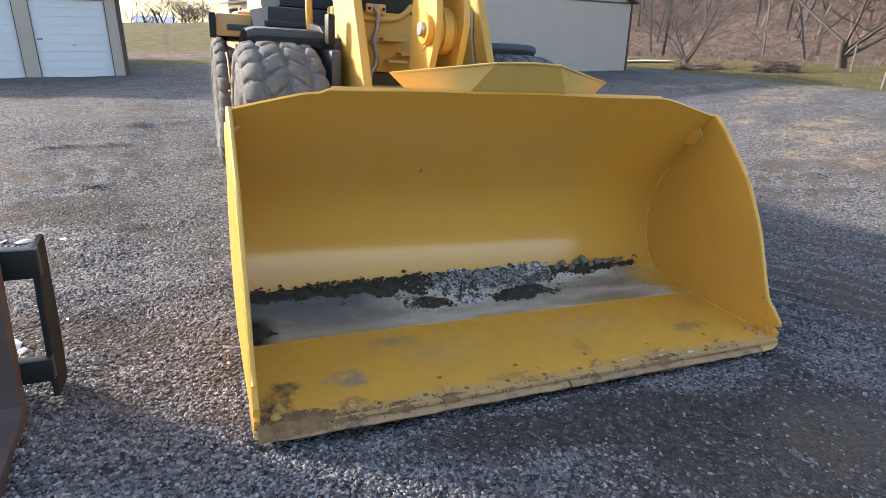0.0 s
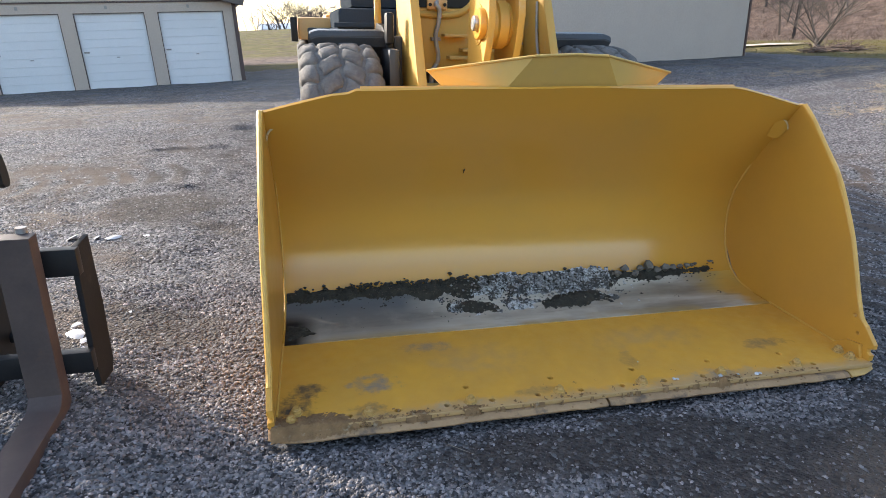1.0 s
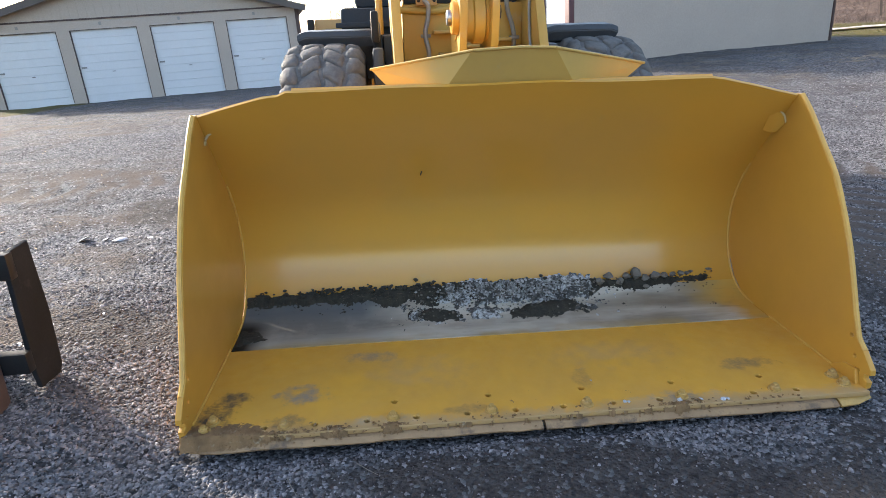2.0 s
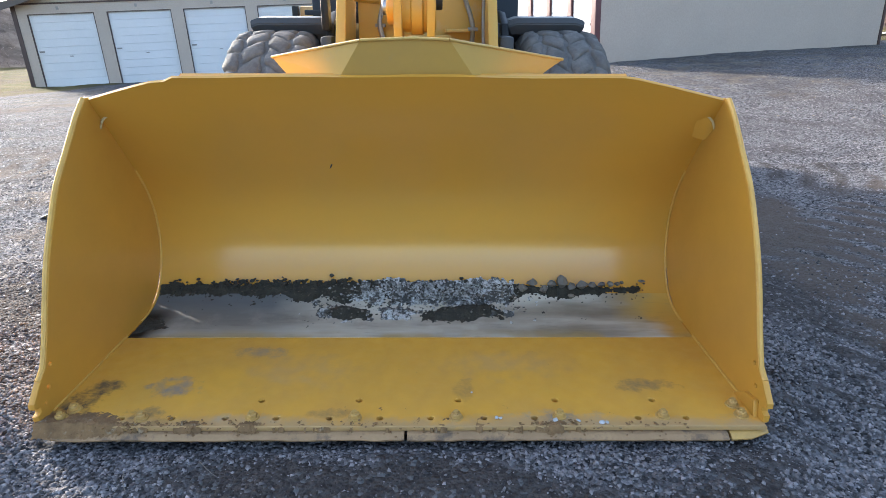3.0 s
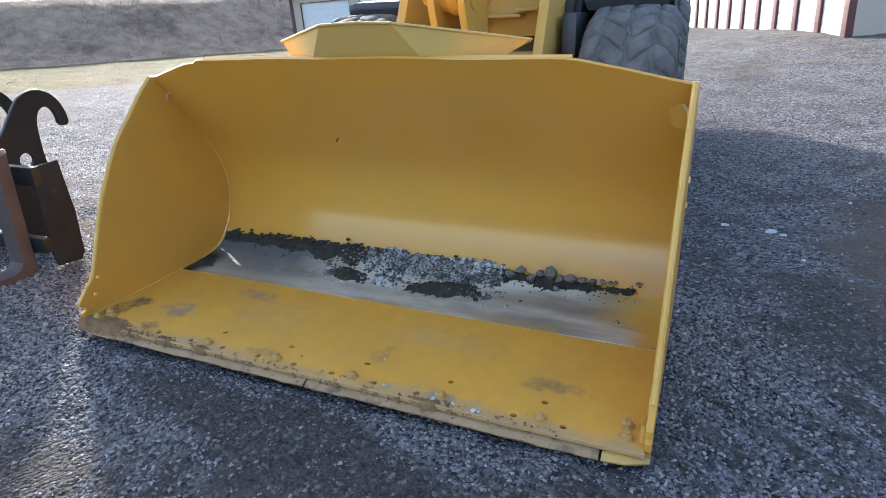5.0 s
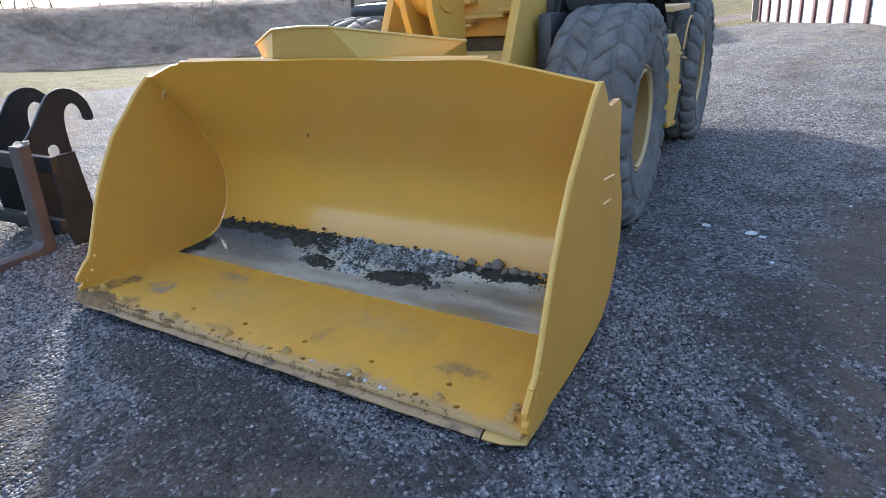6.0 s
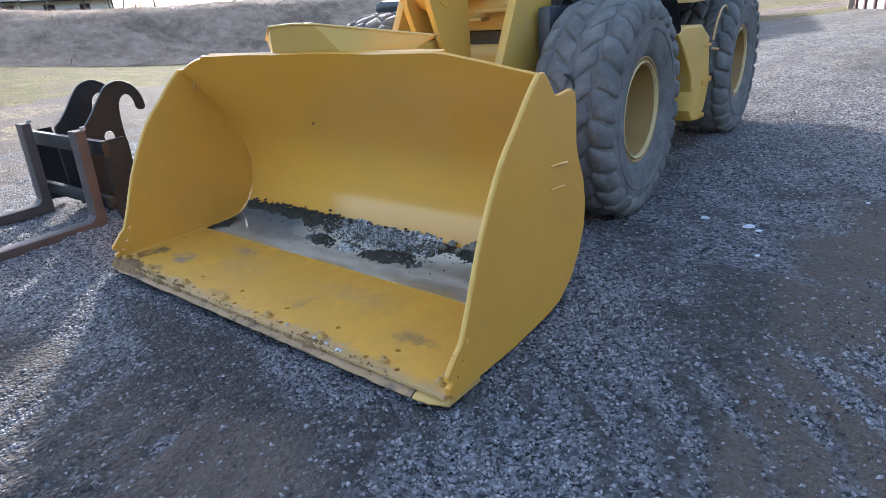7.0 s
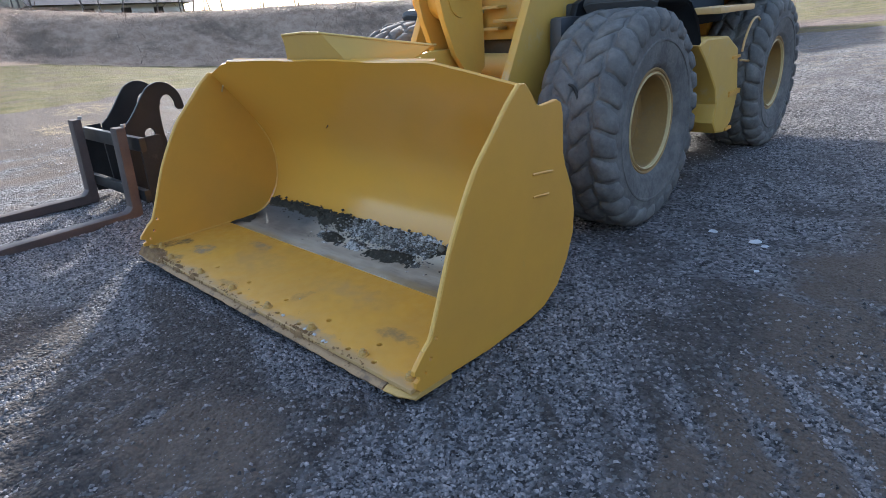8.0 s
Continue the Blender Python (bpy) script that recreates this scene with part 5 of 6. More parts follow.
    plate("frame_side", rounded([(2.55, 1.0), (2.45, 1.30), (2.58, 1.56), (3.3, 1.60), (3.3, 0.7), (2.75, 0.75)], 1), [], 0.05, in_yz(-0.56), M_BLACK, e)
    plate("frame_side", rounded([(2.55, 1.0), (2.45, 1.30), (2.58, 1.56), (3.3, 1.60), (3.3, 0.7), (2.75, 0.75)], 1), [], 0.05, in_yz(0.66), M_BLACK, e)
    cab = part("cab_base", box(-0.86, 0.90, 3.55, 4.9, 1.25, 1.72, bevel=0.04), M_CAB, e, "dark grey cab base")
    part("cab_step", box(-0.90, -0.45, 3.42, 3.62, 1.56, 1.60, bevel=0.01), M_CAB, cab)
    part("cab_body", box(-0.74, 0.84, 3.7, 4.95, 1.72, 3.25, bevel=0.06), M_CAB, cab)
    part("grab_post", tube([(-0.53, 3.40, 1.50), (-0.53, 3.42, 1.75), (-0.53, 3.45, 2.2)], 0.03, 10), M_PAINT, cab, "yellow grab post")
    hood = part("engine_hood", box(-0.66, 0.76, 4.9, 7.0, 1.10, 2.05, bevel=0.08), M_PAINT, e)
    part("rear_frame", box(-0.45, 0.55, 3.9, 7.0, 0.62, 1.12, bevel=0.03), M_PAINT_OLD, e)
    part("articulation", box(-0.18, 0.28, 3.3, 4.0, 0.55, 1.15, bevel=0.04), M_DARK, e)
    part("counterweight", box(-0.85, 0.95, 6.6, 7.35, 0.75, 1.75, bevel=0.1), M_PAINT, e)
    # side box and steps between the wheels
    for s in (1, -1):
        x0, x1 = (0.82, 1.20) if s > 0 else (-1.10, -0.72)
        tank = plate("side_tank", rounded([(3.45, 1.17), (4.40, 1.13), (4.52, 0.72), (4.56, 0.61), (4.40, 0.32), (3.98, 0.38), (4.04, 0.69), (3.72, 0.98)], 1), [], x1 - x0, in_yz((x0 + x1) / 2), M_BOOM, e, "yellow side tank", 0.02)
        xo = x1 + 0.012 if s > 0 else x0 - 0.012
        part("step", box(min(xo, xo - s * 0.2), max(xo, xo - s * 0.2), 4.30, 4.60, 0.630, 0.675, bevel=0.006), M_PAINT, tank)
        part("step", box(min(xo, xo - s * 0.2), max(xo, xo - s * 0.2), 4.30, 4.46, 0.325, 0.355, bevel=0.006), M_PAINT, tank)
        part("step", box(min(xo, xo - s * 0.2), max(xo, xo - s * 0.2), 4.30, 4.50, 0.955, 0.98, bevel=0.006), M_PAINT, tank)
        part("grab_rail", tube([(xo, 4.50, 0.93), (xo, 4.82, 0.90), (xo, 4.95, 0.98), (xo, 5.02, 1.16), (xo, 4.88, 1.27), (xo, 4.70, 1.24), (xo, 4.56, 1.10), (xo, 4.52, 1.0)], 0.010, 10), M_PAINT_OLD, tank, "bent pale yellow grab rail")
        part("rear_fender", box(x0 - 0.15 * (s > 0), x1 + 0.15 * (s < 0), 4.72, 6.2, 1.50, 1.56, bevel=0.02), M_FENDER, e)
        part("deck", box(min(s * 0.7, x1 if s > 0 else x0), max(s * 0.7, x1 if s > 0 else x0), 3.9, 4.78, 1.345, 1.395, bevel=0.012), M_PAINT_OLD, e)
    box_l = part("battery_box", box(-1.20, -0.84, 4.75, 5.6, 1.44, 1.66, bevel=0.03), M_PAINT_OLD, e, "tan yellow side box behind the cab")
    part("mirror", box(-1.27, -1.20, 4.70, 4.78, 1.42, 1.66, bevel=0.015), M_BLACK, box_l)
    return e


def plate_box(s):
    """The hanging rubber guard inside the front wheel."""
    bm = bmesh.new()
    x0, x1 = (0.60, 0.70) if s > 0 else (-0.60, -0.52)
    add_box(bm, x0, x1, 2.30, 2.75, 0.95, 1.42, 0.03)
    return bm


loader()


# ---- pallet fork attachment ----
def fork():
    e = thing("pallet_fork", "pallet fork carriage of dark steel with rusty brown tines on gravel", "fork attachment", SLOPE @ Matrix.Translation((0, 0, 0.045)))
    lean = Matrix.Translation((0, 0.33, 0.03)) @ Matrix.Rotation(radians(-9.5), 4, "X") @ Matrix.Translation((0, -0.33, -0.03))
    for xc in (-2.295, -3.31):
        tine = plate("fork_tine", [(0.325, 0.75), (0.390, 0.75), (0.390, 0.0), (0.375, -0.02), (-0.75, -0.02), (-0.95, 0.0), (-0.95, 0.012), (-0.60, 0.040), (0.27, 0.052), (0.30, 0.066), (0.325, 0.10)], [], 0.125, in_yz(xc), M_FORK, e, "rusty brown L-shaped fork tine", 0.005)
        for v in tine.data.vertices:
            if v.co.z > 0.06:
                v.co.y += (v.co.z - 0.06) * 0.045
        part("tine_stop", lathe([(-0.012, 0.02), (0.012, 0.02)], 12, Matrix.Translation((xc + 0.01, 0.435, 0.765)) @ Matrix.Rotation(radians(90), 4, "Y")), M_STEEL, tine)
    for z0, z1, y in ((0.55, 0.665, 0.468), (0.14, 0.235, 0.41)):
        part("cross_bar", box(-3.46, -2.13, y, y + 0.05, z0, z1, bevel=0.006), M_BLACK, e, "black cross bar of the carriage")
    for x in (-2.145, -3.47):
        plate("end_plate", [(0.475, 0.64), (0.50, 0.662), (0.645, 0.665), (0.665, 0.33), (0.65, 0.06), (0.62, 0.025), (0.475, 0.04), (0.46, 0.12)], [], 0.022, in_yz(x), M_PLATE, e, "dark scuffed steel end plate")
    HOOK = [(0.47, 0.03), (0.47, 0.75), (0.53, 0.83), (0.70, 1.05), (0.76, 1.09), (0.84, 1.11), (0.93, 1.085), (1.00, 1.01), (1.025, 0.93), (1.03, 0.85), (0.955, 0.855), (0.955, 0.93), (0.925, 0.985), (0.87, 1.00), (0.815, 0.955), (0.79, 0.86), (0.785, 0.66), (0.80, 0.60), (0.78, 0.28), (0.74, 0.14), (0.66, 0.03)]
    HOOK = [(0.515 + (a - 0.425) * 0.97 if a > 0.48 else 0.515, max(b - 0.06, 0.02)) for a, b in HOOK]
    for x in (-2.585, -3.075):
        plate("hook_plate", rounded(HOOK, 1), [(0.745, 0.62, 0.05)], 0.03, in_yz(x), M_BLACK, e, "black coupler plate with a hook", 0.003)
    part("hook_bar", lathe([(-0.26, 0.028), (0.26, 0.028)], 16, Matrix.Translation((-2.795, 0.77, 0.16))), M_BLACK, e)
    part("lower_tube", box(-3.03, -2.56, 0.62, 0.70, 0.03, 0.12, bevel=0.01), M_BLACK, e)


fork()


# ---- loose gravel, straw and snow ----
def gravel(name, n, x0, x1, y0, y1, s0, s1, seed, keep, label, cheap=False):
    rng = np.random.default_rng(seed)
    x, y = rng.uniform(x0, x1, n), rng.uniform(y0, y1, n)
    ok = rng.uniform(0, 1, n) * keep < 0.055 + smooth01(0.16, 0.92, chips(x, y) + rng.normal(0, 0.08, n))
    ok &= ~((np.abs(x) < 1.45) & (y > 0.0) & (y < 1.3))
    x, y = x[ok], y[ok]
    n = len(x)
    if cheap:
        base = np.array([(1, 0, -.2), (0, .9, -.2), (-1, .1, -.2), (.1, -.9, -.2), (.1, .05, .8)])
        tri = np.array([(0, 1, 4), (1, 2, 4), (2, 3, 4), (3, 0, 4)])
    else:
      base = np.array([(1, 0, -.2), (-.3, .95, -.2), (-.7, -.8, -.2), (.75, .5, .55), (-.6, .35, .6), (.1, -.75, .55), (.05, .05, 1.0)])
      tri = np.array([(0, 1, 3), (1, 4, 3), (1, 2, 4), (2, 5, 4), (2, 0, 5), (0, 3, 5), (3, 4, 6), (4, 5, 6), (5, 3, 6)])
    k = len(base)
    s = np.exp(rng.uniform(math.log(s0), math.log(s1), n))
    v = base[None] * rng.uniform(0.7, 1.25, (n, k, 1)) * np.stack([np.ones(n), rng.uniform(0.55, 1, n), rng.uniform(0.4, 0.85, n)], -1)[:, None]
    a = rng.uniform(0, 6.3, n)
    c, d = np.cos(a)[:, None], np.sin(a)[:, None]
    v = np.stack([v[..., 0] * c - v[..., 1] * d, v[..., 0] * d + v[..., 1] * c, v[..., 2]], -1) * s[:, None, None]
    v += np.stack([x, y, land(x, y) + relief(x, y) + 0.1 * s], -1)[:, None]
    me = bpy.data.meshes.new(name)
    nv, nf = n * k, n * len(tri)
    faces = (tri[None] + (np.arange(n) * k)[:, None, None]).reshape(-1)
    me.vertices.add(nv)
    me.vertices.foreach_set("co", v.reshape(-1).astype(np.float32))
    me.loops.add(nf * 3)
    me.loops.foreach_set("vertex_index", faces.astype(np.int32))
    me.polygons.add(nf)
    me.polygons.foreach_set("loop_start", np.arange(0, nf * 3, 3, dtype=np.int32))
    me.update(calc_edges=True)
    return tagged(finish(name, me, M_STONE), label, "gravel", kind="stuff")


gravel("near_gravel", 215000, -3.2, 4.8, -1.7, 1.7, 0.0042, 0.0135, 11, 1.0, "loose blue-grey crushed stone chips on the yard")
gravel("gravel", 200000, -8.0, 9.0, 0.6, 8.5, 0.007, 0.019, 12, 1.0, "loose blue-grey crushed stone chips farther out", True)
gravel("fine_grit", 52000, -3.0, 4.4, -1.6, 1.2, 0.002, 0.0050, 13, 0.15, "fine grey grit between the stones", True)


def blades(name, x, y, height, width, lean, material, label, category, seed, flat=False):
    """Thin upright or lying blades, one bent triangle strip each."""
    rng = np.random.default_rng(seed)
    n = len(x)
    z = land(x, y) + (relief(x, y) if flat else 0.0)
    a, b = rng.uniform(0, 6.3, n), rng.uniform(0, 6.3, n)
    h = height * rng.uniform(0.5, 1.3, n)
    l = lean * rng.uniform(0.2, 1.2, n)
    p = np.stack([x, y, z], -1)
    side = np.stack([np.cos(a), np.sin(a), 0 * a], -1) * (width * rng.uniform(0.6, 1.3, n))[:, None]
    out = np.stack([np.cos(b), np.sin(b), 0 * b], -1)
    if flat:
        out = np.stack([-np.sin(a), np.cos(a), 0 * a], -1)
        tip = p + out * h[:, None] + np.array([0, 0, 0.012]) * rng.uniform(0.3, 1.6, (n, 1))
        mid = p + out * (h * 0.5)[:, None] + np.array([0, 0, 0.012])
        p = p + np.array([0, 0, 0.006])
    else:
        mid = p + out * (h * l * 0.35)[:, None] + np.stack([0 * h, 0 * h, h * 0.6], -1)
        tip = p + out * (h * l)[:, None] + np.stack([0 * h, 0 * h, h], -1)
    v = np.stack([p - side, p + side, mid + side * 0.7, mid - side * 0.7, tip], 1)
    i = (np.arange(n) * 5)[:, None]
    faces = np.concatenate([i + [0, 1, 2], i + [0, 2, 3], i + [3, 2, 4]], 0)
    ob = from_arrays(name, v.reshape(-1, 3), faces, material)
    return tagged(ob, label, category, kind="stuff")


def scatter(n, x0, x1, y0, y1, seed, test):
    rng = np.random.default_rng(seed)
    x, y = rng.uniform(x0, x1, n), rng.uniform(y0, y1, n)
    ok = test(x, y, rng)
    return x[ok], y[ok]


def on_grass(x, y, rng):
    g, b, w = zones(x, y)[:3]
    return (g > rng.uniform(0.3, 1, len(x))) & (b < 0.5) & (w < 0.4) & ~((y > 17) & (y < 36) & (x > -16) & (x < 0))


x, y = scatter(12000, -31, -11.5, -4, 26, 1, on_grass)
blades("grass", x, y, 0.014, 0.010, 1.8, M_GRASS, "short yellow-green winter grass beside the yard", "grass", 2)
x, y = scatter(95000, -46, -14, -10, 45, 3, lambda x, y, r: zones(x, y)[1] > r.uniform(0.3, 1, len(x)))
blades("bank_weeds", x, y, 0.13, 0.008, 2.2, M_WEEDS, "tangled dead brown weeds on the bank", "weeds", 4)
x, y = scatter(15000, -46, -14, -10, 45, 5, lambda x, y, r: (zones(x, y)[1] > 0.4) & (fbm(x, y, 92, 0.9, 3) > 0.28 + r.normal(0, 0.06, len(x))))
blades("bank_brush", x, y, 0.42, 0.012, 1.3, M_BRAMBLE, "dark clumps of leafless brush on the bank", "brush", 6)
x, y = scatter(14000, 13, 34, 2, 34, 7, on_grass)
blades("lawn_grass", x, y, 0.035, 0.015, 0.9, M_GRASS, "thin winter lawn", "grass", 8)
x, y = scatter(90000, -13, 17, 0, 12, 9, on_straw)
blades("straw", x, y, 0.09, 0.004, 0.5, M_STRAW, "scattered pale straw on the gravel", "straw", 10, True)

# leftover snow; white lumps beside the fork stand in for sun glints on gravel
for px, py, s in ((1.745, 2.55, 0.035), (2.02, 2.50, 0.045), (2.09, 2.46, 0.025), (2.16, 2.05, 0.02), (-2.95, 2.72, 0.05), (-2.78, 2.70, 0.03), (-2.65, 2.66, 0.06), (-2.43, 2.64, 0.045), (-2.15, 2.70, 0.03), (-2.43, 1.04, 0.07), (-2.36, 0.98, 0.05), (-2.24, 0.70, 0.06), (-2.46, 1.17, 0.05), (-2.51, 0.95, 0.035), (-2.33, 0.90, 0.03), (-2.21, 0.49, 0.035), (-2.23, 1.30, 0.022), (2.62, 3.3, 0.02)):
    v, f = lump(np.random.default_rng(int(px * 100 + 900)), s, 0.22)
    ob = from_arrays("snow_glint_lump", v, f, M_SNOW, smooth=40)
    q = SLOPE @ Vector((px, py, 0))
    ob.matrix_world = Matrix.Translation((q.x, q.y, float(land(q.x, q.y)) + s * 0.12))
    tagged(ob, "small white lump on the gravel, leftover snow and by the fork a sun glint", "snow", "snow lumps")


def twig(points, r):
    """A dry stalk lying on the gravel."""
    flat = [SLOPE @ Vector((x, y, 0)) for x, y in points]
    ob = part("twig", tube([(q.x, q.y, float(land(q.x, q.y)) + float(relief(q.x, q.y)) + 0.014 + 0.006 * (i % 2)) for i, q in enumerate(flat)], r, 6, r1=r * 0.4), M_WOOD, None)
    return tagged(ob, "thin grey dry twig lying on the gravel", "twig", "twigs")


twig(((-0.99, -0.17), (-0.97, -0.22), (-0.945, -0.26)), 0.0019)
twig(((-1.10, -0.34), (-1.03, -0.37), (-0.96, -0.40)), 0.0016)
twig(((-0.74, -0.12), (-0.69, -0.17), (-0.65, -0.20)), 0.0017)


# ---- trees ----
def tree_lines(rng, stem, limb, trunk, levels, spread, kids=(4, 6), steps=4, low=0.45):
    """Branches of a bare tree as (points, radius at base, radius at tip, level)."""
    out = []

    def grow(p, way, length, r, level):
        pts, q, w = [p], p, way
        for _ in range(steps):
            w = (w + Vector((rng.gauss(0, 0.14), rng.gauss(0, 0.14), rng.gauss(0.04, 0.08)))).normalized()
            q = q + w * (length / steps)
            pts.append(q)
        r1 = r * (0.7 if level == 0 else 0.35)
        out.append((pts, r, r1, level))
        if level >= levels:
            return
        for i in range(rng.randint(*kids)):
            u = rng.uniform(low, 1.0) if level == 0 else rng.uniform(0.25, 1.0)
            k = min(int(u * steps), steps - 1)
            at = pts[k].lerp(pts[k + 1], u * steps - k)
            side = Vector((rng.gauss(0, 1), rng.gauss(0, 1), 0.3 * abs(rng.gauss(0, 1)) + 0.1)).normalized()
            grow(at, (w * (1 - spread) + side * spread).normalized(), limb * rng.uniform(0.8, 1.2) if level == 0 else length * rng.uniform(0.42, 0.68), (r + (r1 - r) * u) * (rng.uniform(0.26, 0.44) if level == 0 else rng.uniform(0.45, 0.6)), level + 1)

    grow(Vector((0, 0, -0.3)), Vector((0, 0, 1)), stem, trunk, 0)
    return out


def sweep(lines, sides):
    vs, fs = [], []
    for pts, r0, r1, level in lines:
        n = sides if level < 2 else 3
        k0 = len(vs)
        for i, p in enumerate(pts):
            way = (pts[min(i + 1, len(pts) - 1)] - pts[max(i - 1, 0)]).normalized()
            s = way.cross(Vector((0.83, 0.31, 0.46))).normalized()
            u = s.cross(way)
            r = r0 + (r1 - r0) * i / (len(pts) - 1)
            vs += [p + (s * math.cos(6.2832 * j / n) + u * math.sin(6.2832 * j / n)) * r for j in range(n)]
        for i in range(len(pts) - 1):
            for j in range(n):
                a, b = k0 + i * n + j, k0 + i * n + (j + 1) % n
                fs.append((a, b, b + n, a + n))
    return np.array([tuple(v) for v in vs]), fs


def bare_tree(x, y, stem, limb, trunk, seed, label, spread=0.6, leaves=0):
    rng = random.Random(seed)
    lines = tree_lines(rng, stem, limb, trunk, 4, spread, (7, 9), 3)
    e = thing("tree", label, "tree", Matrix.Translation((x, y, float(land(x, y)))))
    v, f = sweep([l for l in lines if l[3] == 0], 10)
    from_arrays("trunk", v, f, M_BARK, e, smooth=60)
    v, f = sweep([l for l in lines if l[3] > 0], 5)
    from_arrays("crown", v, f, M_BARK, e, "bare spreading limbs and twigs")
    if leaves:
        r = np.random.default_rng(seed)
        tips = [l[0][-1] for l in lines if l[3] >= 3]
        pick = [tips[i] for i in r.integers(0, len(tips), leaves)]
        c = np.array([tuple(p) for p in pick]) + r.normal(0, 0.25, (leaves, 3))
        d = r.normal(0, 1, (leaves, 2, 3)) * 0.06
        vv = np.stack([c, c + d[:, 0], c + d[:, 1]], 1).reshape(-1, 3)
        from_arrays("clinging_leaves", vv, np.arange(leaves * 3).reshape(-1, 3), M_LEAVES, e, "reddish-brown clinging dead leaves")
    return e


bare_tree(24.4, 15.6, 1.5, 4.3, 0.23, 5, "large bare tree with a thick trunk and some reddish leaves", 0.72, 3200)
bare_tree(17.6, 17.4, 0.7, 3.0, 0.13, 8, "small bare many-branched tree at the yard's edge", 0.55)


def woods():
    """Leafless wood on the hillside and along the far skyline."""
    rng = random.Random(21)
    kinds = []
    for k in range(6):
        v, f = sweep(tree_lines(rng, 6.0, 2.6, 0.085, 2, 0.55, (7, 9), 2, 0.12), 3)
        kinds.append((v, np.array(f)))
    vs, fs, k0 = [], [], 0
    r = np.random.default_rng(4)
    spots = []
    while len(spots) < 420:
        x, y = r.uniform(26, 80), r.uniform(-12, 75)
        if x + 0.35 * (y - 15) > 31:
            spots.append((x, y, r.uniform(0.7, 1.3)))
    while len(spots) < 460:
        x, y = r.uniform(-75, 30), r.uniform(120, 170)
        spots.append((x, y, r.uniform(0.7, 1.2)))
    while len(spots) < 530:
        x, y = r.uniform(-60, -43), r.uniform(-22, 44)
        spots.append((x, y, r.uniform(0.6, 1.1)))
    for x, y, s in spots:
        v, f = kinds[int(r.integers(0, 6))]
        a = r.uniform(0, 6.3)
        m = np.array([[math.cos(a), -math.sin(a), 0], [math.sin(a), math.cos(a), 0], [0, 0, 1]]) * s
        vs.append(v @ m.T + np.array([x, y, float(land(x, y))]))
        fs.append(f + k0)
        k0 += len(v)
    crowns = []
    for k in range(3):
        v, f = sweep(tree_lines(rng, 1.8, 2.9, 0.13, 3, 0.6, (6, 8), 2, 0.35), 3)
        crowns.append((v, np.array(f)))
    for _ in range(22):
        x, y, s, a = r.uniform(-9, 6), r.uniform(105, 135), r.uniform(1.0, 1.9), r.uniform(0, 6.3)
        v, f = crowns[int(r.integers(0, 3))]
        m = np.array([[math.cos(a), -math.sin(a), 0], [math.sin(a), math.cos(a), 0], [0, 0, 1]]) * s
        vs.append(v @ m.T + np.array([x, y, float(land(x, y))]))
        fs.append(f + k0)
        k0 += len(v)
    ob = from_arrays("woods", np.concatenate(vs), np.concatenate(fs), M_BARK_FAR)
    tagged(ob, "leafless brown woodland on the hillside", "woods", kind="stuff")


woods()
x, y = scatter(40000, 24, 50, -5, 45, 31, lambda x, y, r: zones(x, y)[2] > 0.5)
blades("undergrowth", x, y, 0.26, 0.011, 2.2, M_BRAMBLE, "brown brambles and leaf litter under the wood", "brush", 32)


# ---- far things ----
def far_house():
    m = Matrix.Translation((-6.0, 185, float(land(-6.0, 185)) - 0.9)) @ Matrix.Rotation(radians(12), 4, "Z")
    e = thing("house", "distant low white house with a pale roof", "house", m)
    part("wall", box(-5, 5, -3, 3, 0, 2.4, bevel=0), M_HOUSE, e, smooth=None)
    bm = bmesh.new()
    v = [bm.verts.new(p) for p in ((-5.4, -3.4, 2.4), (5.4, -3.4, 2.4), (5.4, 3.4, 2.4), (-5.4, 3.4, 2.4), (-5.4, 0, 4.0), (5.4, 0, 4.0))]
    for f in ((0, 1, 5, 4), (3, 4, 5, 2), (0, 4, 3), (1, 2, 5), (0, 3, 2, 1)):
        bm.faces.new([v[i] for i in f])
    part("roof", bm, M_HOUSE, e, smooth=None)
    for x in (-3.2, -0.6, 2.4):
        part("window", box(x, x + 1.0, -3.04, -2.98, 1.0, 2.0, bevel=0), M_DARK, e)


far_house()


def long_house():
    """Low house beyond the bank, its dark roof over a pale wall."""
    x, y = -62.0, 22.0
    e = thing("house", "low pale house with a dark roof beyond the bank", "house", Matrix.Translation((x, y, 5.1)))
    part("wall", box(-4, 4, -6.5, 6.5, -1.0, 1.9, bevel=0), M_HOUSE, e, smooth=None)
    bm = bmesh.new()
    v = [bm.verts.new(p) for p in ((5.4, -7.2, 1.75), (5.4, 7.2, 1.75), (-5.4, 7.2, 1.75), (-5.4, -7.2, 1.75), (0, -7.2, 4.6), (0, 7.2, 4.6))]
    for f in ((0, 1, 5, 4), (3, 4, 5, 2), (0, 4, 3), (1, 2, 5), (0, 3, 2, 1)):
        bm.faces.new([v[i] for i in f])
    part("roof", bm, M_ROOF, e, "dark brown shingle roof", smooth=None)
    for y0 in (-5.4, -2.6, 0.6, 3.6):
        part("window", box(3.98, 4.04, y0, y0 + 0.9, 0.7, 1.5, bevel=0), M_DARK, e)


long_house()


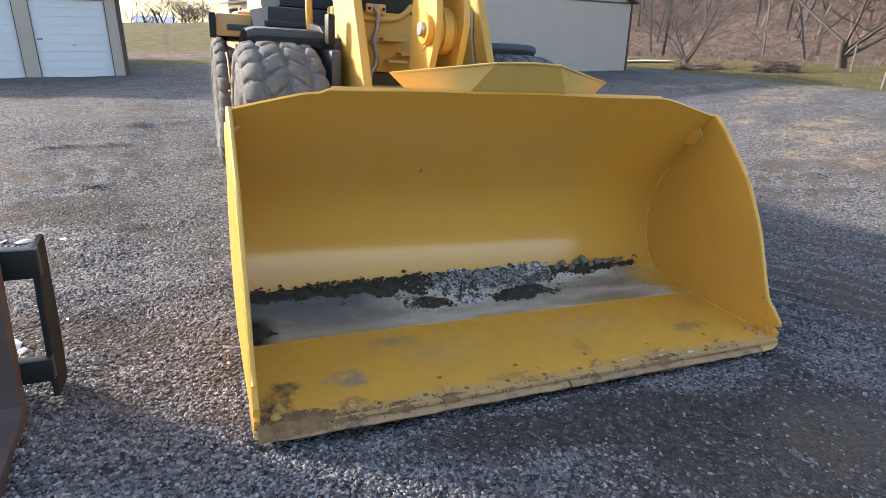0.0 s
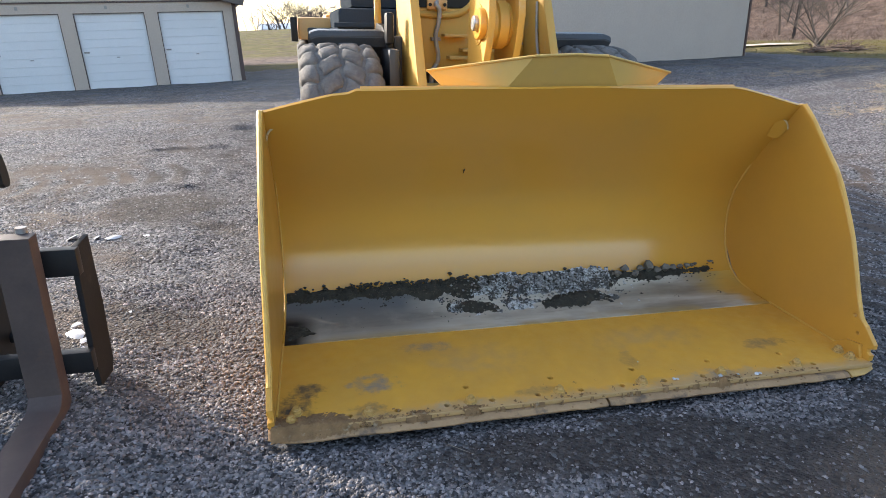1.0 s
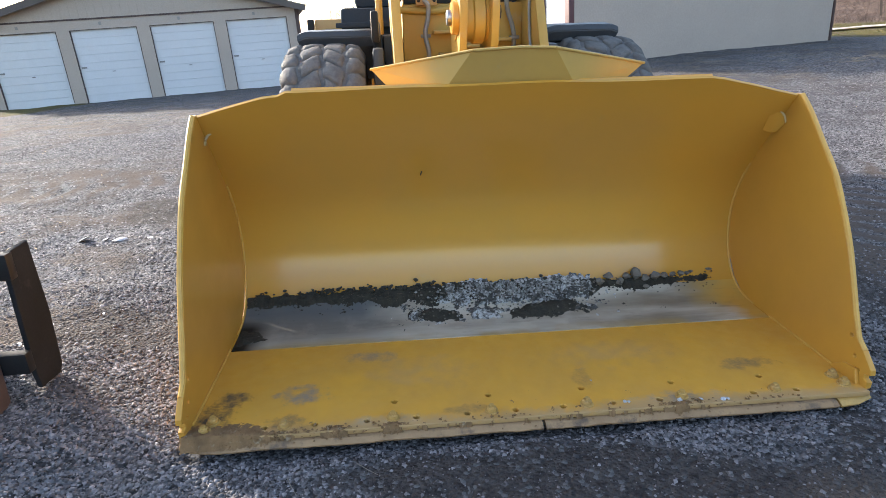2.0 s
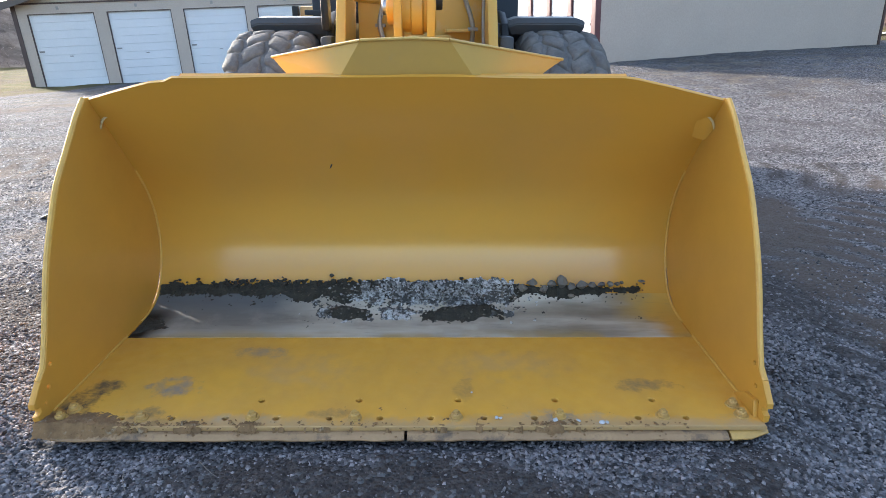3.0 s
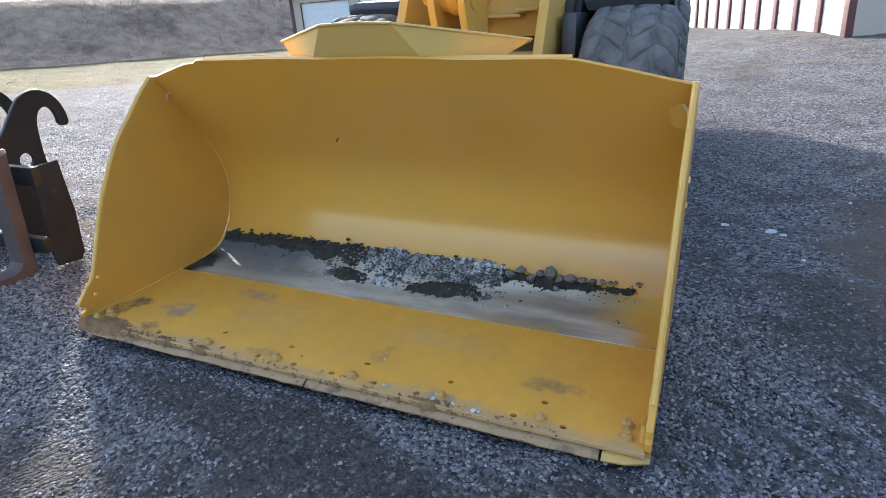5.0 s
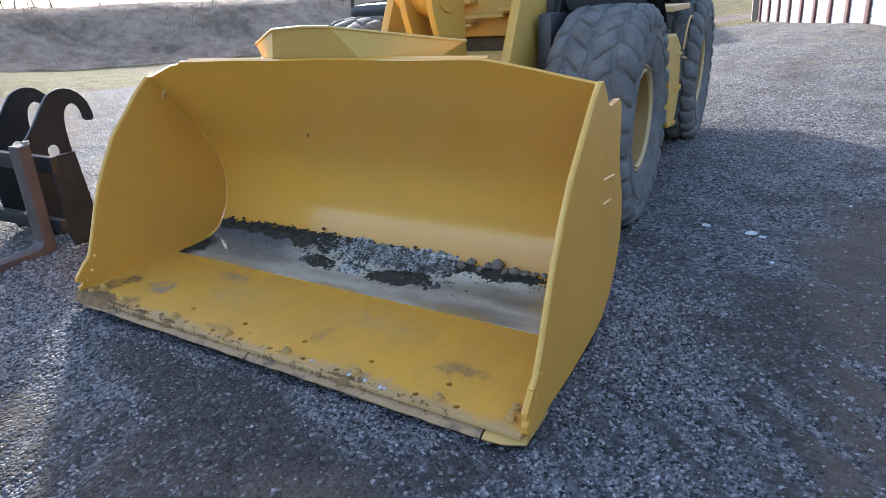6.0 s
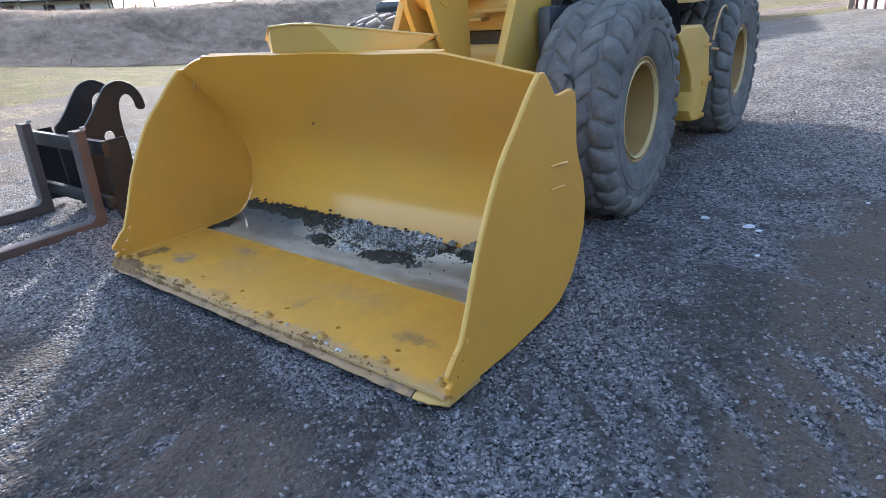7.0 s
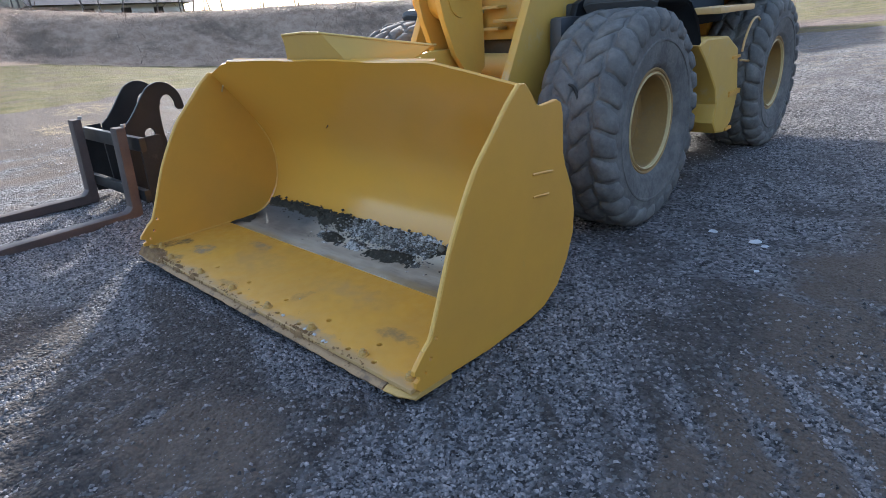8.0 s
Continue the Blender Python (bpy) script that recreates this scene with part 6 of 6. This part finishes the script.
def fence_posts():
    first = None
    for i, (x, y) in enumerate(((21.5, 13.2), (23.6, 12.1), (25.6, 10.9), (27.5, 9.6), (14.0, 7.4))):
        m = Matrix.Translation((x, y, float(land(x, y)) - 0.1)) @ Matrix.Rotation(0.06 * math.sin(i * 2.1), 4, "X")
        if first is None:
            bm = bmesh.new()
            bmesh.ops.create_cone(bm, cap_ends=True, segments=8, radius1=0.032, radius2=0.028, depth=1.0, matrix=Matrix.Translation((0, 0, 0.55)))
            first = part("fence_post", bm, M_WOOD, None)
            first.matrix_world = m
            tagged(first, "weathered grey wooden fence post in the grass", "fence post", "fence posts")
        else:
            copy_thing(first, m)


fence_posts()


def brush_pile(cx, cy, rx, ry, h, seed):
    rng = random.Random(seed)
    bm = bmesh.new()
    for _ in range(320):
        a, u = rng.uniform(0, 6.28), math.sqrt(rng.random())
        x, y = cx + rx * u * math.cos(a), cy + ry * u * math.sin(a)
        z = float(land(x, y)) + h * (1 - u * u) * rng.uniform(0.2, 1)
        d = Vector((rng.gauss(0, 1), rng.gauss(0, 1), rng.gauss(0, 0.35))).normalized() * rng.uniform(0.2, 0.6)
        p = Vector((x, y, z))
        add_tube(bm, [p - d, p + d * 0.2 + Vector((0, 0, 0.05)), p + d], rng.uniform(0.005, 0.014), 4)
    ob = part("brush_pile", bm, M_BRAMBLE, None, smooth=None)
    tagged(ob, "low pile of brown cut branches on the grass", "brush pile", kind="stuff")


brush_pile(18.3, 13.8, 0.75, 0.45, 0.42, 3)
brush_pile(16.5, 15.6, 1.0, 0.35, 0.12, 4)


def lane():
    xs = np.linspace(12.5, 20.5, 40)
    v = [(x, y + 0.16 * math.sin(3.1 * x + y) + 0.1 * math.sin(7.7 * x), float(land(x, y)) + 0.08) for x in xs for y in (20.9, 22.3)]
    f = [(2 * i, 2 * i + 2, 2 * i + 3, 2 * i + 1) for i in range(len(xs) - 1)]
    tagged(from_arrays("lane", v, f, M_PALE, smooth=180), "pale sunlit gravel lane at the foot of the wood", "road", kind="structure")


lane()
